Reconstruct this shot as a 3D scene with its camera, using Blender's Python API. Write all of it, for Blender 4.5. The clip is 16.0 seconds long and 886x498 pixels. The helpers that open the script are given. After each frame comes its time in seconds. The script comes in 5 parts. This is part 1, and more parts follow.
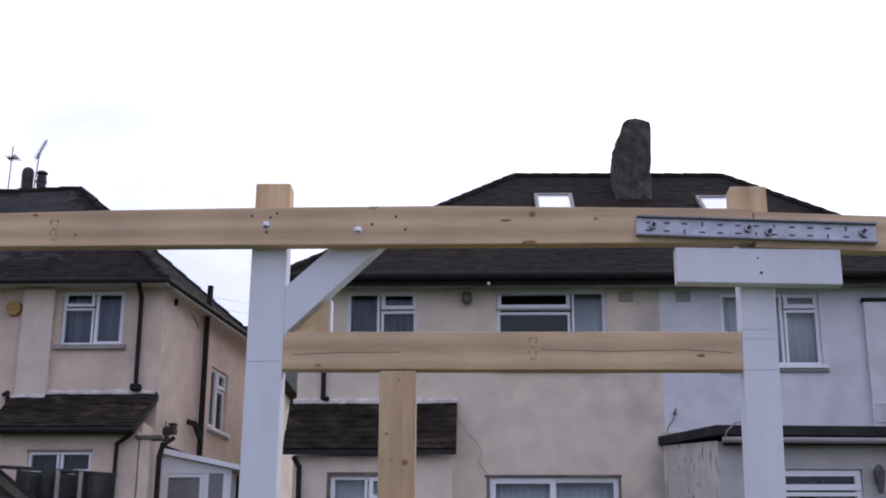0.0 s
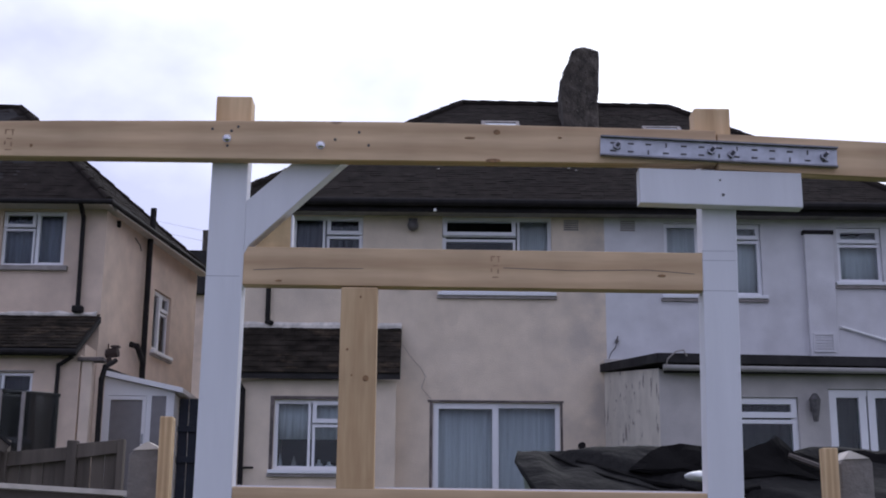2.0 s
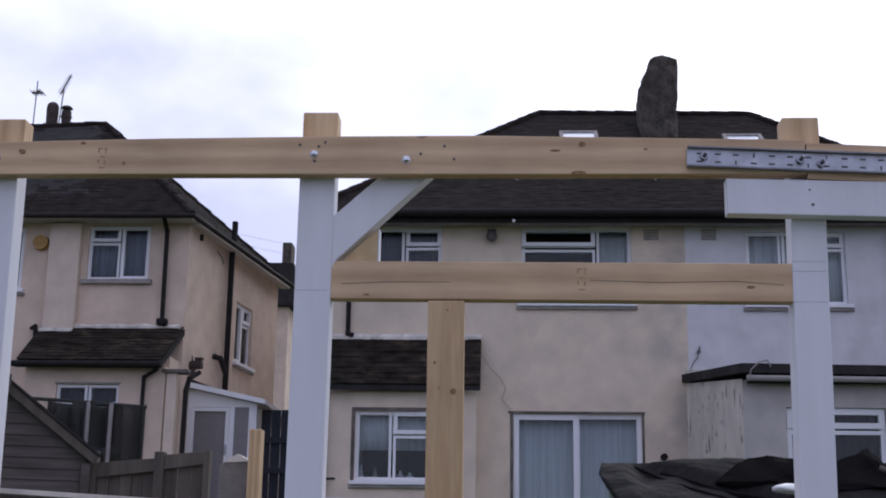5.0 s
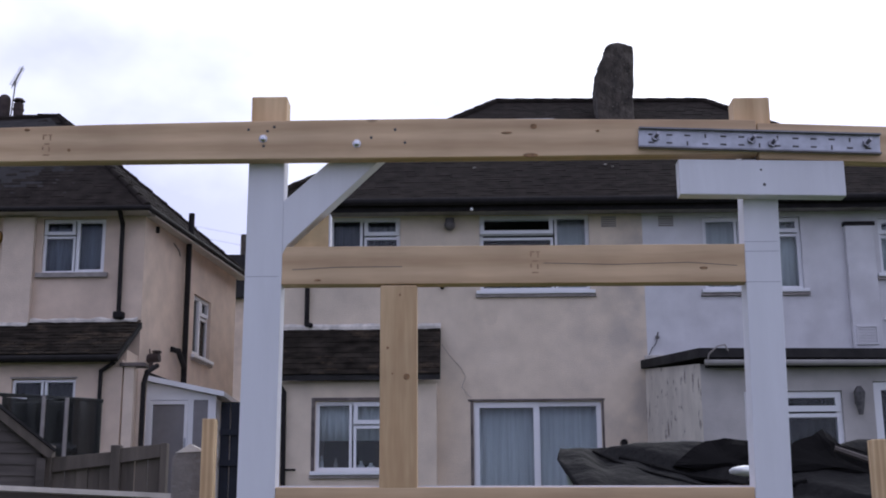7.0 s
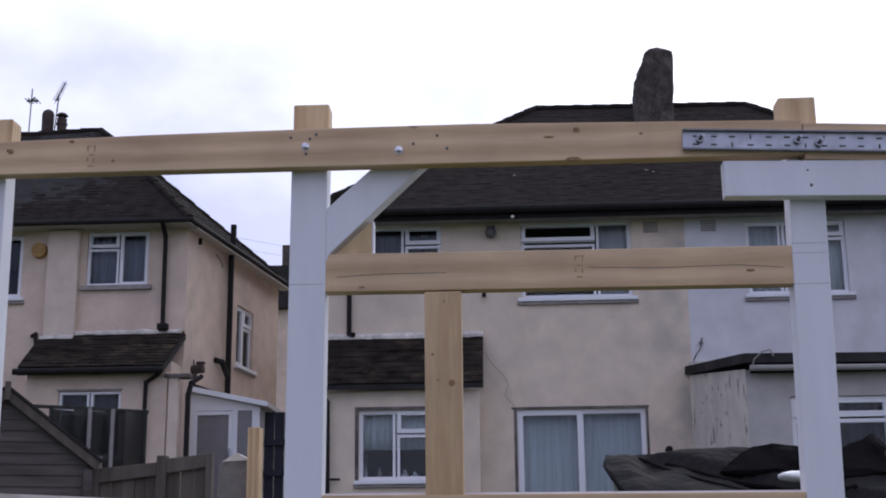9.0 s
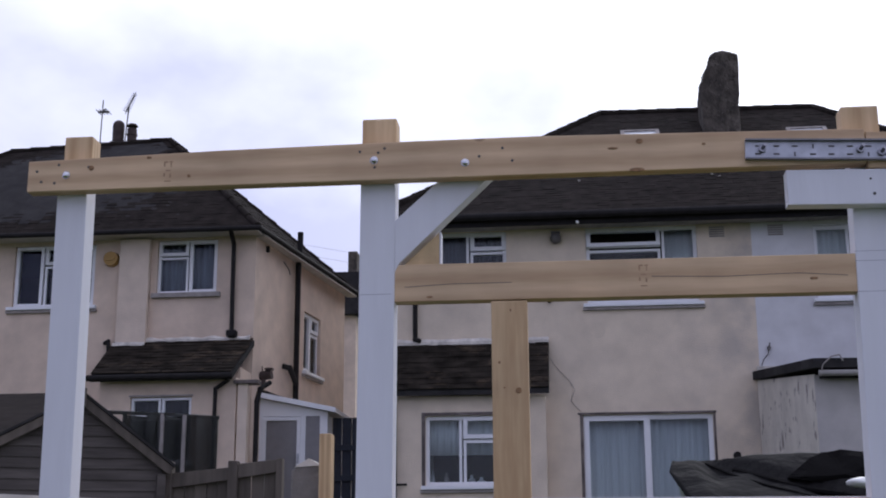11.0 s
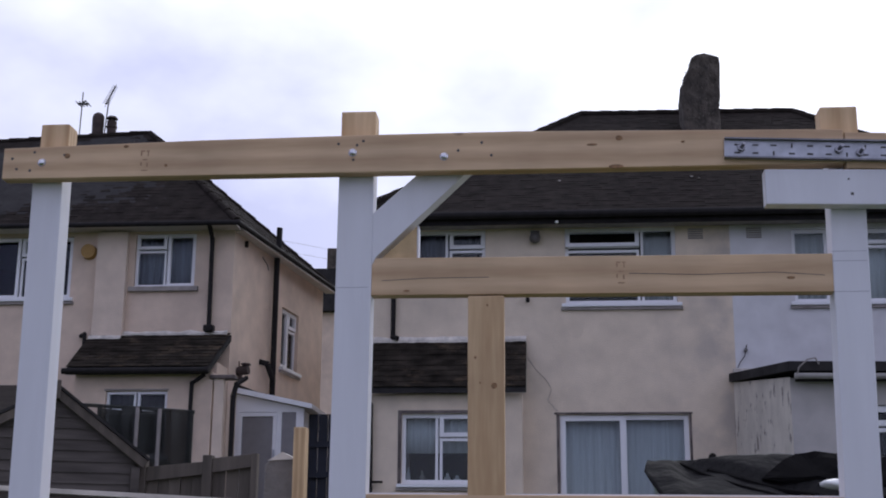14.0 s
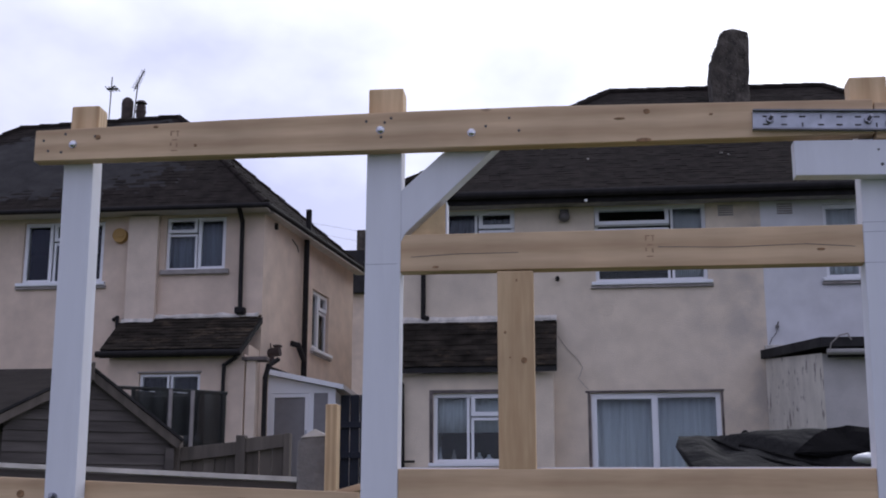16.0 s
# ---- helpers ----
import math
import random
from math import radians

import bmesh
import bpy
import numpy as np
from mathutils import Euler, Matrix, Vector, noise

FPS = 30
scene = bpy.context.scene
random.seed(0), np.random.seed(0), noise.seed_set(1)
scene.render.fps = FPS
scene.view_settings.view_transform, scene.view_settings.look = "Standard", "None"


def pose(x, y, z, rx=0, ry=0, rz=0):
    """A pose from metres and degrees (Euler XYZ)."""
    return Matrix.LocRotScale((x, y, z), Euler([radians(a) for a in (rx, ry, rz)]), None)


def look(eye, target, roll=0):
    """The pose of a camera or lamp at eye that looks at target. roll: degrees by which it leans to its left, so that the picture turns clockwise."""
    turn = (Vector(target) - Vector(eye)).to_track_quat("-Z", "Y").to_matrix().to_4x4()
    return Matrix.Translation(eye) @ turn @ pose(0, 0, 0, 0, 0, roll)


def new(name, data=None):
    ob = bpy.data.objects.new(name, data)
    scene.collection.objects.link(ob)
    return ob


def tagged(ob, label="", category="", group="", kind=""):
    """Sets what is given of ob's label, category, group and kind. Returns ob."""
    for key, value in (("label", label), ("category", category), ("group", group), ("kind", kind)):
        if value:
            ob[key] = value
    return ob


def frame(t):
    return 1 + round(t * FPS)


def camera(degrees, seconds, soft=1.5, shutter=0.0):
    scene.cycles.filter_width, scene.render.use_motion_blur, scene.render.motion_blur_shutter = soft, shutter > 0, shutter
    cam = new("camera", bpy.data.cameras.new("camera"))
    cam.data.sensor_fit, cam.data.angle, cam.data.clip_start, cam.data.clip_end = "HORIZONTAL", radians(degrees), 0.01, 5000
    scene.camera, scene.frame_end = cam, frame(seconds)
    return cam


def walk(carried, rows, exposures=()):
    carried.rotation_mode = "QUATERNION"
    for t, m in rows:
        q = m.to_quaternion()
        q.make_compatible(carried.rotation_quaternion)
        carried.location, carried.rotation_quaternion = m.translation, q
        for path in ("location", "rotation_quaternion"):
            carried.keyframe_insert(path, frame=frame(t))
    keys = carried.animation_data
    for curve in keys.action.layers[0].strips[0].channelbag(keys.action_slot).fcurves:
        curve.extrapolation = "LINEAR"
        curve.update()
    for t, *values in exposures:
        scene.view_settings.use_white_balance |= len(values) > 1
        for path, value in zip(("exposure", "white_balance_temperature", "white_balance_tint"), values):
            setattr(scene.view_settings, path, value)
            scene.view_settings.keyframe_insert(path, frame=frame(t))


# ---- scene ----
cam = camera(37.84, 16.0, soft=1.9)
PATH = [
    (0, (0.1595, -0.2326, 1.3645), (0.0903, 1.6804, 1.9441), 0.24),
    (0.5, (0.1252, -0.2445, 1.3690), (0.0878, 1.6766, 1.9240), -1.19),
    (1, (0.1203, -0.2487, 1.3565), (0.1142, 1.6803, 1.8844), -1.14),
    (1.5, (0.1197, -0.2155, 1.3415), (0.1477, 1.7300, 1.8044), -0.73),
    (2, (0.1027, -0.2084, 1.3392), (0.1228, 1.7347, 1.8124), 0.44),
    (2.5, (0.1005, -0.2000, 1.3434), (0.1192, 1.7408, 1.8262), 0.21),
    (3, (0.0911, -0.2001, 1.3391), (0.0778, 1.7376, 1.8344), 0.36),
    (3.5, (0.0957, -0.1877, 1.3416), (0.0716, 1.7495, 1.8386), 0.44),
    (4, (0.0858, -0.2035, 1.3423), (0.0057, 1.7355, 1.8256), 0.30),
    (4.2, (0.0775, -0.2220, 1.3436), (-0.0266, 1.7152, 1.8302), 0.80),
    (6.3, (0.0960, -0.1812, 1.3427), (0.0395, 1.7573, 1.8315), 0.03),
    (6.5, (0.1017, -0.1730, 1.3338), (0.0631, 1.7688, 1.8113), -0.44),
    (7, (0.0984, -0.1856, 1.3350), (0.0610, 1.7572, 1.8082), -0.33),
    (7.5, (0.0962, -0.2027, 1.3320), (0.0314, 1.7341, 1.8265), -0.27),
    (8, (0.0906, -0.1905, 1.3344), (0.0072, 1.7460, 1.8274), -0.62),
    (8.5, (0.0920, -0.1796, 1.3333), (0.0012, 1.7567, 1.8257), -0.68),
    (9, (0.0898, -0.1713, 1.3304), (-0.0102, 1.7660, 1.8172), -0.62),
    (9.5, (0.0901, -0.1953, 1.3262), (-0.0311, 1.7389, 1.8201), -0.05),
    (9.7, (0.0892, -0.2152, 1.3286), (-0.0599, 1.7160, 1.8265), 0.04),
    (11.8, (0.0966, -0.2655, 1.3213), (-0.1060, 1.6619, 1.8152), -0.31),
    (12, (0.1006, -0.2706, 1.3202), (-0.0895, 1.6561, 1.8219), 0.02),
    (12.5, (0.1006, -0.2601, 1.3153), (-0.0855, 1.6684, 1.8117), 0.18),
    (13, (0.0994, -0.2620, 1.3186), (-0.0701, 1.6652, 1.8258), 0.63),
    (13.5, (0.0947, -0.2421, 1.3118), (-0.0750, 1.6902, 1.7989), 0.37),
    (14, (0.0951, -0.2360, 1.3153), (-0.0731, 1.6948, 1.8088), 0.37),
    (14.5, (0.0922, -0.2265, 1.3114), (-0.0752, 1.7071, 1.7946), 0.66),
    (15, (0.0906, -0.2206, 1.3118), (-0.0733, 1.7138, 1.7928), 0.61),
    (15.5, (0.0930, -0.2305, 1.3082), (-0.0811, 1.7038, 1.7860), 0.46),
    (16, (0.0976, -0.2432, 1.2992), (-0.1165, 1.6902, 1.7639), -0.00),
]
walk(cam, [(t, look(eye, target, roll)) for t, eye, target, roll in PATH],
     exposures=[(0.0, 0.43, 6400, 10), (0.4, 0.02, 6200, 10), (0.8, -0.16, 6000, 13), (1.2, -0.22, 5960, 13), (1.5, -0.05, 6200, 10), (2.0, 0.14, 6330, 10), (3.0, 0.2, 6350, 10),
                (4.0, 0.13, 6370, 10), (6.5, 0.17, 6370, 10), (7.0, 0.23, 6350, 10), (8.0, 0.2, 6350, 10), (9.5, 0.16, 6370, 10), (12.0, 0.06, 6390, 10),
                (14.5, 0.02, 6390, 10), (16.0, 0.08, 6380, 10)])

# ---- sky and light: bright overcast ----
world = bpy.data.worlds.new("sky")
scene.world = world
world.use_nodes = True
wn, wl = world.node_tree.nodes, world.node_tree.links
wn.clear()
w_out = wn.new("ShaderNodeOutputWorld")
w_bg = wn.new("ShaderNodeBackground")
w_sky = wn.new("ShaderNodeTexSky")
w_sky.sky_type, w_sky.sun_disc = "NISHITA", False
w_sky.sun_elevation, w_sky.sun_rotation = radians(36), radians(19)
w_sky.air_density, w_sky.dust_density = 1.0, 4.0
w_co = wn.new("ShaderNodeTexCoord")
w_map = wn.new("ShaderNodeMapping")
w_map.inputs["Location"].default_value = (0.21, 0.1, -0.1)
w_map.inputs["Scale"].default_value = (1.0, 1.0, 1.6)
w_noise = wn.new("ShaderNodeTexNoise")
w_noise.inputs["Scale"].default_value, w_noise.inputs["Detail"].default_value = 2.4, 6.0
w_noise.inputs["Roughness"].default_value = 0.5
w_ramp = wn.new("ShaderNodeValToRGB")
w_ramp.color_ramp.elements[0].position, w_ramp.color_ramp.elements[0].color = 0.40, (0.64, 0.65, 0.86, 1)
w_ramp.color_ramp.elements[1].position, w_ramp.color_ramp.elements[1].color = 0.58, (1.12, 1.12, 1.17, 1)
w_scale = wn.new("ShaderNodeVectorMath")
w_scale.operation = "SCALE"
w_scale.inputs["Scale"].default_value = 0.06
w_mix = wn.new("ShaderNodeMix")
w_mix.data_type = "RGBA"
w_mix.inputs["Factor"].default_value = 0.93
wl.new(w_co.outputs["Generated"], w_map.inputs["Vector"])
wl.new(w_map.outputs["Vector"], w_noise.inputs["Vector"])
wl.new(w_noise.outputs["Fac"], w_ramp.inputs["Fac"])
wl.new(w_sky.outputs["Color"], w_scale.inputs[0])
wl.new(w_scale.outputs["Vector"], w_mix.inputs["A"])
wl.new(w_ramp.outputs["Color"], w_mix.inputs["B"])
w_bg.inputs["Strength"].default_value = 1.0
# the cloud layer is brightest on the sun's side, behind the houses, and dull opposite
w_dot = wn.new("ShaderNodeVectorMath")
w_dot.operation = "DOT_PRODUCT"
w_dot.inputs[1].default_value = (0.50, 0.68, 0.54)
w_glow = wn.new("ShaderNodeMapRange")
w_glow.inputs["From Min"].default_value, w_glow.inputs["From Max"].default_value = -0.5, 0.92
w_tint = wn.new("ShaderNodeValToRGB")
w_tint.color_ramp.elements[0].position, w_tint.color_ramp.elements[0].color = 0.0, (0.605, 0.63, 0.81, 1)
w_tint.color_ramp.elements[1].position, w_tint.color_ramp.elements[1].color = 1.0, (1.33, 1.37, 1.38, 1)
w_mid = w_tint.color_ramp.elements.new(0.72)
w_mid.color = (0.83, 0.85, 0.99, 1)
w_bright = wn.new("ShaderNodeVectorMath")
w_bright.operation = "MULTIPLY"
wl.new(w_co.outputs["Generated"], w_dot.inputs[0])
wl.new(w_dot.outputs["Value"], w_glow.inputs["Value"])
wl.new(w_glow.outputs["Result"], w_tint.inputs["Fac"])
wl.new(w_tint.outputs["Color"], w_bright.inputs[1])
wl.new(w_mix.outputs["Result"], w_bright.inputs[0])
wl.new(w_bright.outputs["Vector"], w_bg.inputs["Color"])
wl.new(w_bg.outputs["Background"], w_out.inputs["Surface"])

sun_data = bpy.data.lights.new("sun", "SUN")
sun_data.energy, sun_data.angle, sun_data.color = 0.5, radians(25), (1.0, 0.98, 0.96)
sun = new("sun", sun_data)
sun.matrix_world = look((9.6, 38, 18), (0, 10, -3))


# ---- materials ----
def material(name, base, rough=0.7, metal=0.0, vary=0.15, scale=6.0, stretch=(1, 1, 1), stain=0.0, stain_scale=0.6,
             stain_color=None, bump=0.15, bump_scale=40.0, island=0.0, obj_random=0.0, coat=0.0, bump_dist=0.01, spec=0.5, stain_from=0.48, stain_to=0.75,
             world=False):
    """Procedural surface: base colour, fine grain, large stains, bump. world: one pattern over many pieces."""
    m = bpy.data.materials.new(name)
    m.use_nodes = True
    n, l = m.node_tree.nodes, m.node_tree.links
    b = n["Principled BSDF"]
    b.inputs["Roughness"].default_value, b.inputs["Metallic"].default_value = rough, metal
    b.inputs["Coat Weight"].default_value = coat
    b.inputs["Specular IOR Level"].default_value = spec
    co = n.new("ShaderNodeTexCoord")
    mp = n.new("ShaderNodeMapping")
    mp.inputs["Scale"].default_value = stretch
    l.new(n.new("ShaderNodeNewGeometry").outputs["Position"] if world else co.outputs["Object"], mp.inputs["Vector"])
    g = n.new("ShaderNodeTexNoise")
    g.inputs["Scale"].default_value, g.inputs["Detail"].default_value = scale, 5.0
    l.new(mp.outputs["Vector"], g.inputs["Vector"])
    r = n.new("ShaderNodeValToRGB")
    r.color_ramp.elements[0].position, r.color_ramp.elements[1].position = 0.3, 0.7
    r.color_ramp.elements[0].color = (*[c * (1 - vary) for c in base], 1)
    r.color_ramp.elements[1].color = (*[min(1, c * (1 + vary)) for c in base], 1)
    l.new(g.outputs["Fac"], r.inputs["Fac"])
    col = r.outputs["Color"]
    if stain:
        s = n.new("ShaderNodeTexNoise")
        s.inputs["Scale"].default_value, s.inputs["Detail"].default_value = stain_scale, 7.0
        s.inputs["Roughness"].default_value = 0.62
        l.new(mp.outputs["Vector"], s.inputs["Vector"])
        sr = n.new("ShaderNodeMapRange")
        sr.inputs["From Min"].default_value, sr.inputs["From Max"].default_value = stain_from, stain_to
        sr.inputs["To Max"].default_value = stain
        l.new(s.outputs["Fac"], sr.inputs["Value"])
        mx = n.new("ShaderNodeMix")
        mx.data_type = "RGBA"
        mx.inputs["B"].default_value = (*(stain_color or [c * 0.55 for c in base]), 1)
        l.new(sr.outputs["Result"], mx.inputs["Factor"])
        l.new(col, mx.inputs["A"])
        col = mx.outputs["Result"]
    if island or obj_random:
        src = n.new("ShaderNodeNewGeometry").outputs["Random Per Island"] if island else n.new("ShaderNodeObjectInfo").outputs["Random"]
        amount = island or obj_random
        mr = n.new("ShaderNodeMapRange")
        mr.inputs["To Min"].default_value, mr.inputs["To Max"].default_value = 1 - amount, 1 + amount
        l.new(src, mr.inputs["Value"])
        hs = n.new("ShaderNodeHueSaturation")
        l.new(mr.outputs["Result"], hs.inputs["Value"])
        l.new(col, hs.inputs["Color"])
        col = hs.outputs["Color"]
    l.new(col, b.inputs["Base Color"])
    if bump:
        f = n.new("ShaderNodeTexNoise")
        f.inputs["Scale"].default_value, f.inputs["Detail"].default_value = bump_scale, 4.0
        l.new(mp.outputs["Vector"], f.inputs["Vector"])
        bp = n.new("ShaderNodeBump")
        bp.inputs["Strength"].default_value, bp.inputs["Distance"].default_value = bump, bump_dist
        l.new(f.outputs["Fac"], bp.inputs["Height"])
        l.new(bp.outputs["Normal"], b.inputs["Normal"])
    return m


def wood(name, light, dark, along, rings=14.0, rough=0.65, distort=2.5):
    """Sawn softwood with its grain along one axis (0, 1 or 2), and a few scattered knots."""
    m = bpy.data.materials.new(name)
    m.use_nodes = True
    n, l = m.node_tree.nodes, m.node_tree.links
    b = n["Principled BSDF"]
    b.inputs["Roughness"].default_value = rough
    co = n.new("ShaderNodeTexCoord")
    mp = n.new("ShaderNodeMapping")
    s = [1.0, 1.0, 1.0]
    s[along] = 0.09
    mp.inputs["Scale"].default_value = s
    l.new(co.outputs["Object"], mp.inputs["Vector"])
    w = n.new("ShaderNodeTexWave")
    w.wave_type, w.rings_direction = "RINGS", "XYZ"[along]
    w.inputs["Scale"].default_value, w.inputs["Distortion"].default_value = rings, distort
    w.inputs["Detail"].default_value, w.inputs["Detail Scale"].default_value = 3.0, 1.5
    l.new(mp.outputs["Vector"], w.inputs["Vector"])
    g = n.new("ShaderNodeTexNoise")
    g.inputs["Scale"].default_value, g.inputs["Detail"].default_value = 90.0, 5.0
    l.new(mp.outputs["Vector"], g.inputs["Vector"])
    big = n.new("ShaderNodeTexNoise")
    big.inputs["Scale"].default_value, big.inputs["Detail"].default_value = 4.0, 3.0
    l.new(co.outputs["Object"], big.inputs["Vector"])
    add = n.new("ShaderNodeMath")
    add.operation = "MULTIPLY_ADD"
    add.inputs[1].default_value = 0.45
    l.new(w.outputs["Fac"], add.inputs[0])
    half = n.new("ShaderNodeMath")
    half.operation = "MULTIPLY"
    half.inputs[1].default_value = 0.55
    l.new(g.outputs["Fac"], half.inputs[0])
    l.new(half.outputs["Value"], add.inputs[2])
    r = n.new("ShaderNodeValToRGB")
    r.color_ramp.elements[0].position, r.color_ramp.elements[1].position = 0.15, 0.85
    r.color_ramp.elements[0].color, r.color_ramp.elements[1].color = (*light, 1), (*dark, 1)
    l.new(add.outputs["Value"], r.inputs["Fac"])
    hs = n.new("ShaderNodeHueSaturation")
    mr = n.new("ShaderNodeMapRange")
    mr.inputs["From Min"].default_value, mr.inputs["From Max"].default_value = 0.3, 0.7
    mr.inputs["To Min"].default_value, mr.inputs["To Max"].default_value = 0.86, 1.12
    l.new(big.outputs["Fac"], mr.inputs["Value"])
    l.new(mr.outputs["Result"], hs.inputs["Value"])
    l.new(r.outputs["Color"], hs.inputs["Color"])
    v = n.new("ShaderNodeTexVoronoi")
    v.inputs["Scale"].default_value = 5.0
    vm = n.new("ShaderNodeMapping")
    vs = [1.0, 1.0, 1.0]
    vs[along] = 0.7
    vm.inputs["Scale"].default_value = vs
    l.new(co.outputs["Object"], vm.inputs["Vector"])
    l.new(vm.outputs["Vector"], v.inputs["Vector"])
    kn = n.new("ShaderNodeMapRange")
    kn.inputs["From Min"].default_value, kn.inputs["From Max"].default_value = 0.035, 0.075
    kn.inputs["To Min"].default_value, kn.inputs["To Max"].default_value = 0.75, 0.0
    l.new(v.outputs["Distance"], kn.inputs["Value"])
    mx = n.new("ShaderNodeMix")
    mx.data_type = "RGBA"
    mx.inputs["B"].default_value = (0.13, 0.06, 0.025, 1)
    l.new(kn.outputs["Result"], mx.inputs["Factor"])
    l.new(hs.outputs["Color"], mx.inputs["A"])
    l.new(mx.outputs["Result"], b.inputs["Base Color"])
    bp = n.new("ShaderNodeBump")
    bp.inputs["Strength"].default_value, bp.inputs["Distance"].default_value = 0.25, 0.002
    l.new(add.outputs["Value"], bp.inputs["Height"])
    l.new(bp.outputs["Normal"], b.inputs["Normal"])
    return m


def glass_material():
    m = bpy.data.materials.new("window_glass")
    m.use_nodes = True
    n, l = m.node_tree.nodes, m.node_tree.links
    n.clear()
    out = n.new("ShaderNodeOutputMaterial")
    mix = n.new("ShaderNodeMixShader")
    fr = n.new("ShaderNodeFresnel")
    fr.inputs["IOR"].default_value = 1.38
    tr = n.new("ShaderNodeBsdfTransparent")
    tr.inputs["Color"].default_value = (0.82, 0.86, 0.88, 1)
    gl = n.new("ShaderNodeBsdfGlossy")
    gl.inputs["Roughness"].default_value = 0.02
    l.new(fr.outputs["Fac"], mix.inputs["Fac"])
    l.new(tr.outputs["BSDF"], mix.inputs[1])
    l.new(gl.outputs["BSDF"], mix.inputs[2])
    l.new(mix.outputs["Shader"], out.inputs["Surface"])
    return m


M_CREAM = material("cream_render", (0.71, 0.60, 0.475), 0.9, vary=0.09, scale=3.0, stain=0.38, stain_scale=0.8,
                   stain_color=(0.44, 0.385, 0.33), bump=0.6, bump_scale=55, bump_dist=0.012)
M_PEACH = material("peach_render", (0.66, 0.525, 0.415), 0.9, vary=0.11, scale=3.0, stain=0.55, stain_scale=0.8,
                   stain_color=(0.40, 0.32, 0.26), bump=0.5, bump_scale=55, bump_dist=0.012)
M_WHITE_R = material("white_render", (0.66, 0.65, 0.66), 0.9, vary=0.08, scale=3.0, stain=0.5, stain_scale=0.7,
                     stain_color=(0.42, 0.40, 0.40), bump=0.4, bump_scale=55, bump_dist=0.01)
M_EXT = material("dull_white_render", (0.48, 0.45, 0.43), 0.9, vary=0.12, scale=3.0, stain=0.5, stain_scale=0.9,
                 stain_color=(0.30, 0.285, 0.28), bump=0.4, bump_scale=55, bump_dist=0.01)
M_PATCHY = material("peeling_render", (0.62, 0.575, 0.50), 0.95, vary=0.12, scale=5.0, stretch=(1, 1, 0.45), stain=0.85, stain_scale=7.5, stain_from=0.565, stain_to=0.61,
                    stain_color=(0.20, 0.17, 0.15), bump=0.6, bump_scale=30)
M_TILE = material("dark_roof_tile", (0.024, 0.0195, 0.017), 0.95, spec=0.06, vary=0.35, scale=5.0, stain=0.5, stain_scale=1.2,
                  stain_color=(0.036, 0.030, 0.025), bump=0.5, bump_scale=60, island=0.04)
M_TILE_ONE = material("clay_roof_tile", (0.027, 0.0225, 0.018), 0.95, spec=0.06, vary=0.55, scale=5.0, stretch=(0.8, 1, 2.2), stain=0.75, stain_scale=3.2,
                      stain_from=0.55, stain_to=0.72, stain_color=(0.115, 0.085, 0.058), bump=0.6, bump_scale=45, obj_random=0.10, world=True)
M_MORTAR = material("lead_and_mortar", (0.64, 0.59, 0.53), 0.9, vary=0.3, scale=8, stain=0.5, stain_scale=3, bump=0.5, bump_scale=25)
M_PINE_X = wood("new_pine_lengthwise", (0.67, 0.485, 0.30), (0.47, 0.31, 0.18), 0, rings=9)
M_PINE_Z = wood("new_pine_upright", (0.69, 0.50, 0.295), (0.45, 0.285, 0.145), 2, rings=16)
M_PINE_END = material("pine_offcut", (0.56, 0.40, 0.22), 0.75, vary=0.15, scale=20, stain=0.4, stain_scale=8, stain_color=(0.38, 0.22, 0.09))
M_PAINT = material("white_primer_on_timber", (0.70, 0.70, 0.74), 0.6, vary=0.04, scale=14, stretch=(1, 1, 0.15), stain=0.35,
                   stain_scale=3, stain_color=(0.55, 0.54, 0.57), bump=0.25, bump_scale=50, bump_dist=0.003)
M_STEEL = material("galvanised_steel", (0.44, 0.45, 0.49), 0.5, metal=0.85, vary=0.15, scale=30, stain=0.3, stain_scale=12,
                   stain_color=(0.36, 0.37, 0.4), bump=0.1)
M_BOLT = material("bright_zinc_bolt", (0.62, 0.62, 0.64), 0.22, metal=1.0, vary=0.05, bump=0)
M_SLOT = material("dark_slot", (0.09, 0.085, 0.085), 0.8, vary=0.2, bump=0)
M_PVC = material("white_upvc", (0.80, 0.80, 0.82), 0.4, vary=0.03, scale=3, stain=0.15, stain_scale=1.5, stain_color=(0.6, 0.59, 0.57), bump=0.05)
M_GLASS = glass_material()
M_BLACK = material("black_plastic_pipe", (0.016, 0.014, 0.014), 0.75, spec=0.2, vary=0.3, scale=6, bump=0.1)
M_SILL = material("grey_cement_sill", (0.30, 0.27, 0.25), 0.9, vary=0.2, scale=9, bump=0.3)
M_NET = material("net_curtain", (0.80, 0.80, 0.77), 0.95, vary=0.12, scale=30, stretch=(1, 1, 0.02), bump=0.1)
M_DRAPE = material("dark_drape", (0.14, 0.14, 0.16), 0.95, vary=0.4, scale=20, stretch=(1, 1, 0.03), bump=0.1)
# Grey of the sky reflected in panes, put on a sheet behind them.
M_SKYGREY = material("grey_sky_reflection", (0.27, 0.28, 0.31), 0.95, vary=0.25, scale=14, stretch=(1, 1, 0.05), bump=0.1)
M_SHADE = material("dark_blind", (0.032, 0.032, 0.035), 0.95, vary=0.6, scale=20, stretch=(1, 1, 0.03), bump=0.1)
# Near-black: the rooms' lack of light is put into this colour.
M_ROOM = material("unlit_room_interior", (0.025, 0.022, 0.022), 0.95, vary=0.1, bump=0)
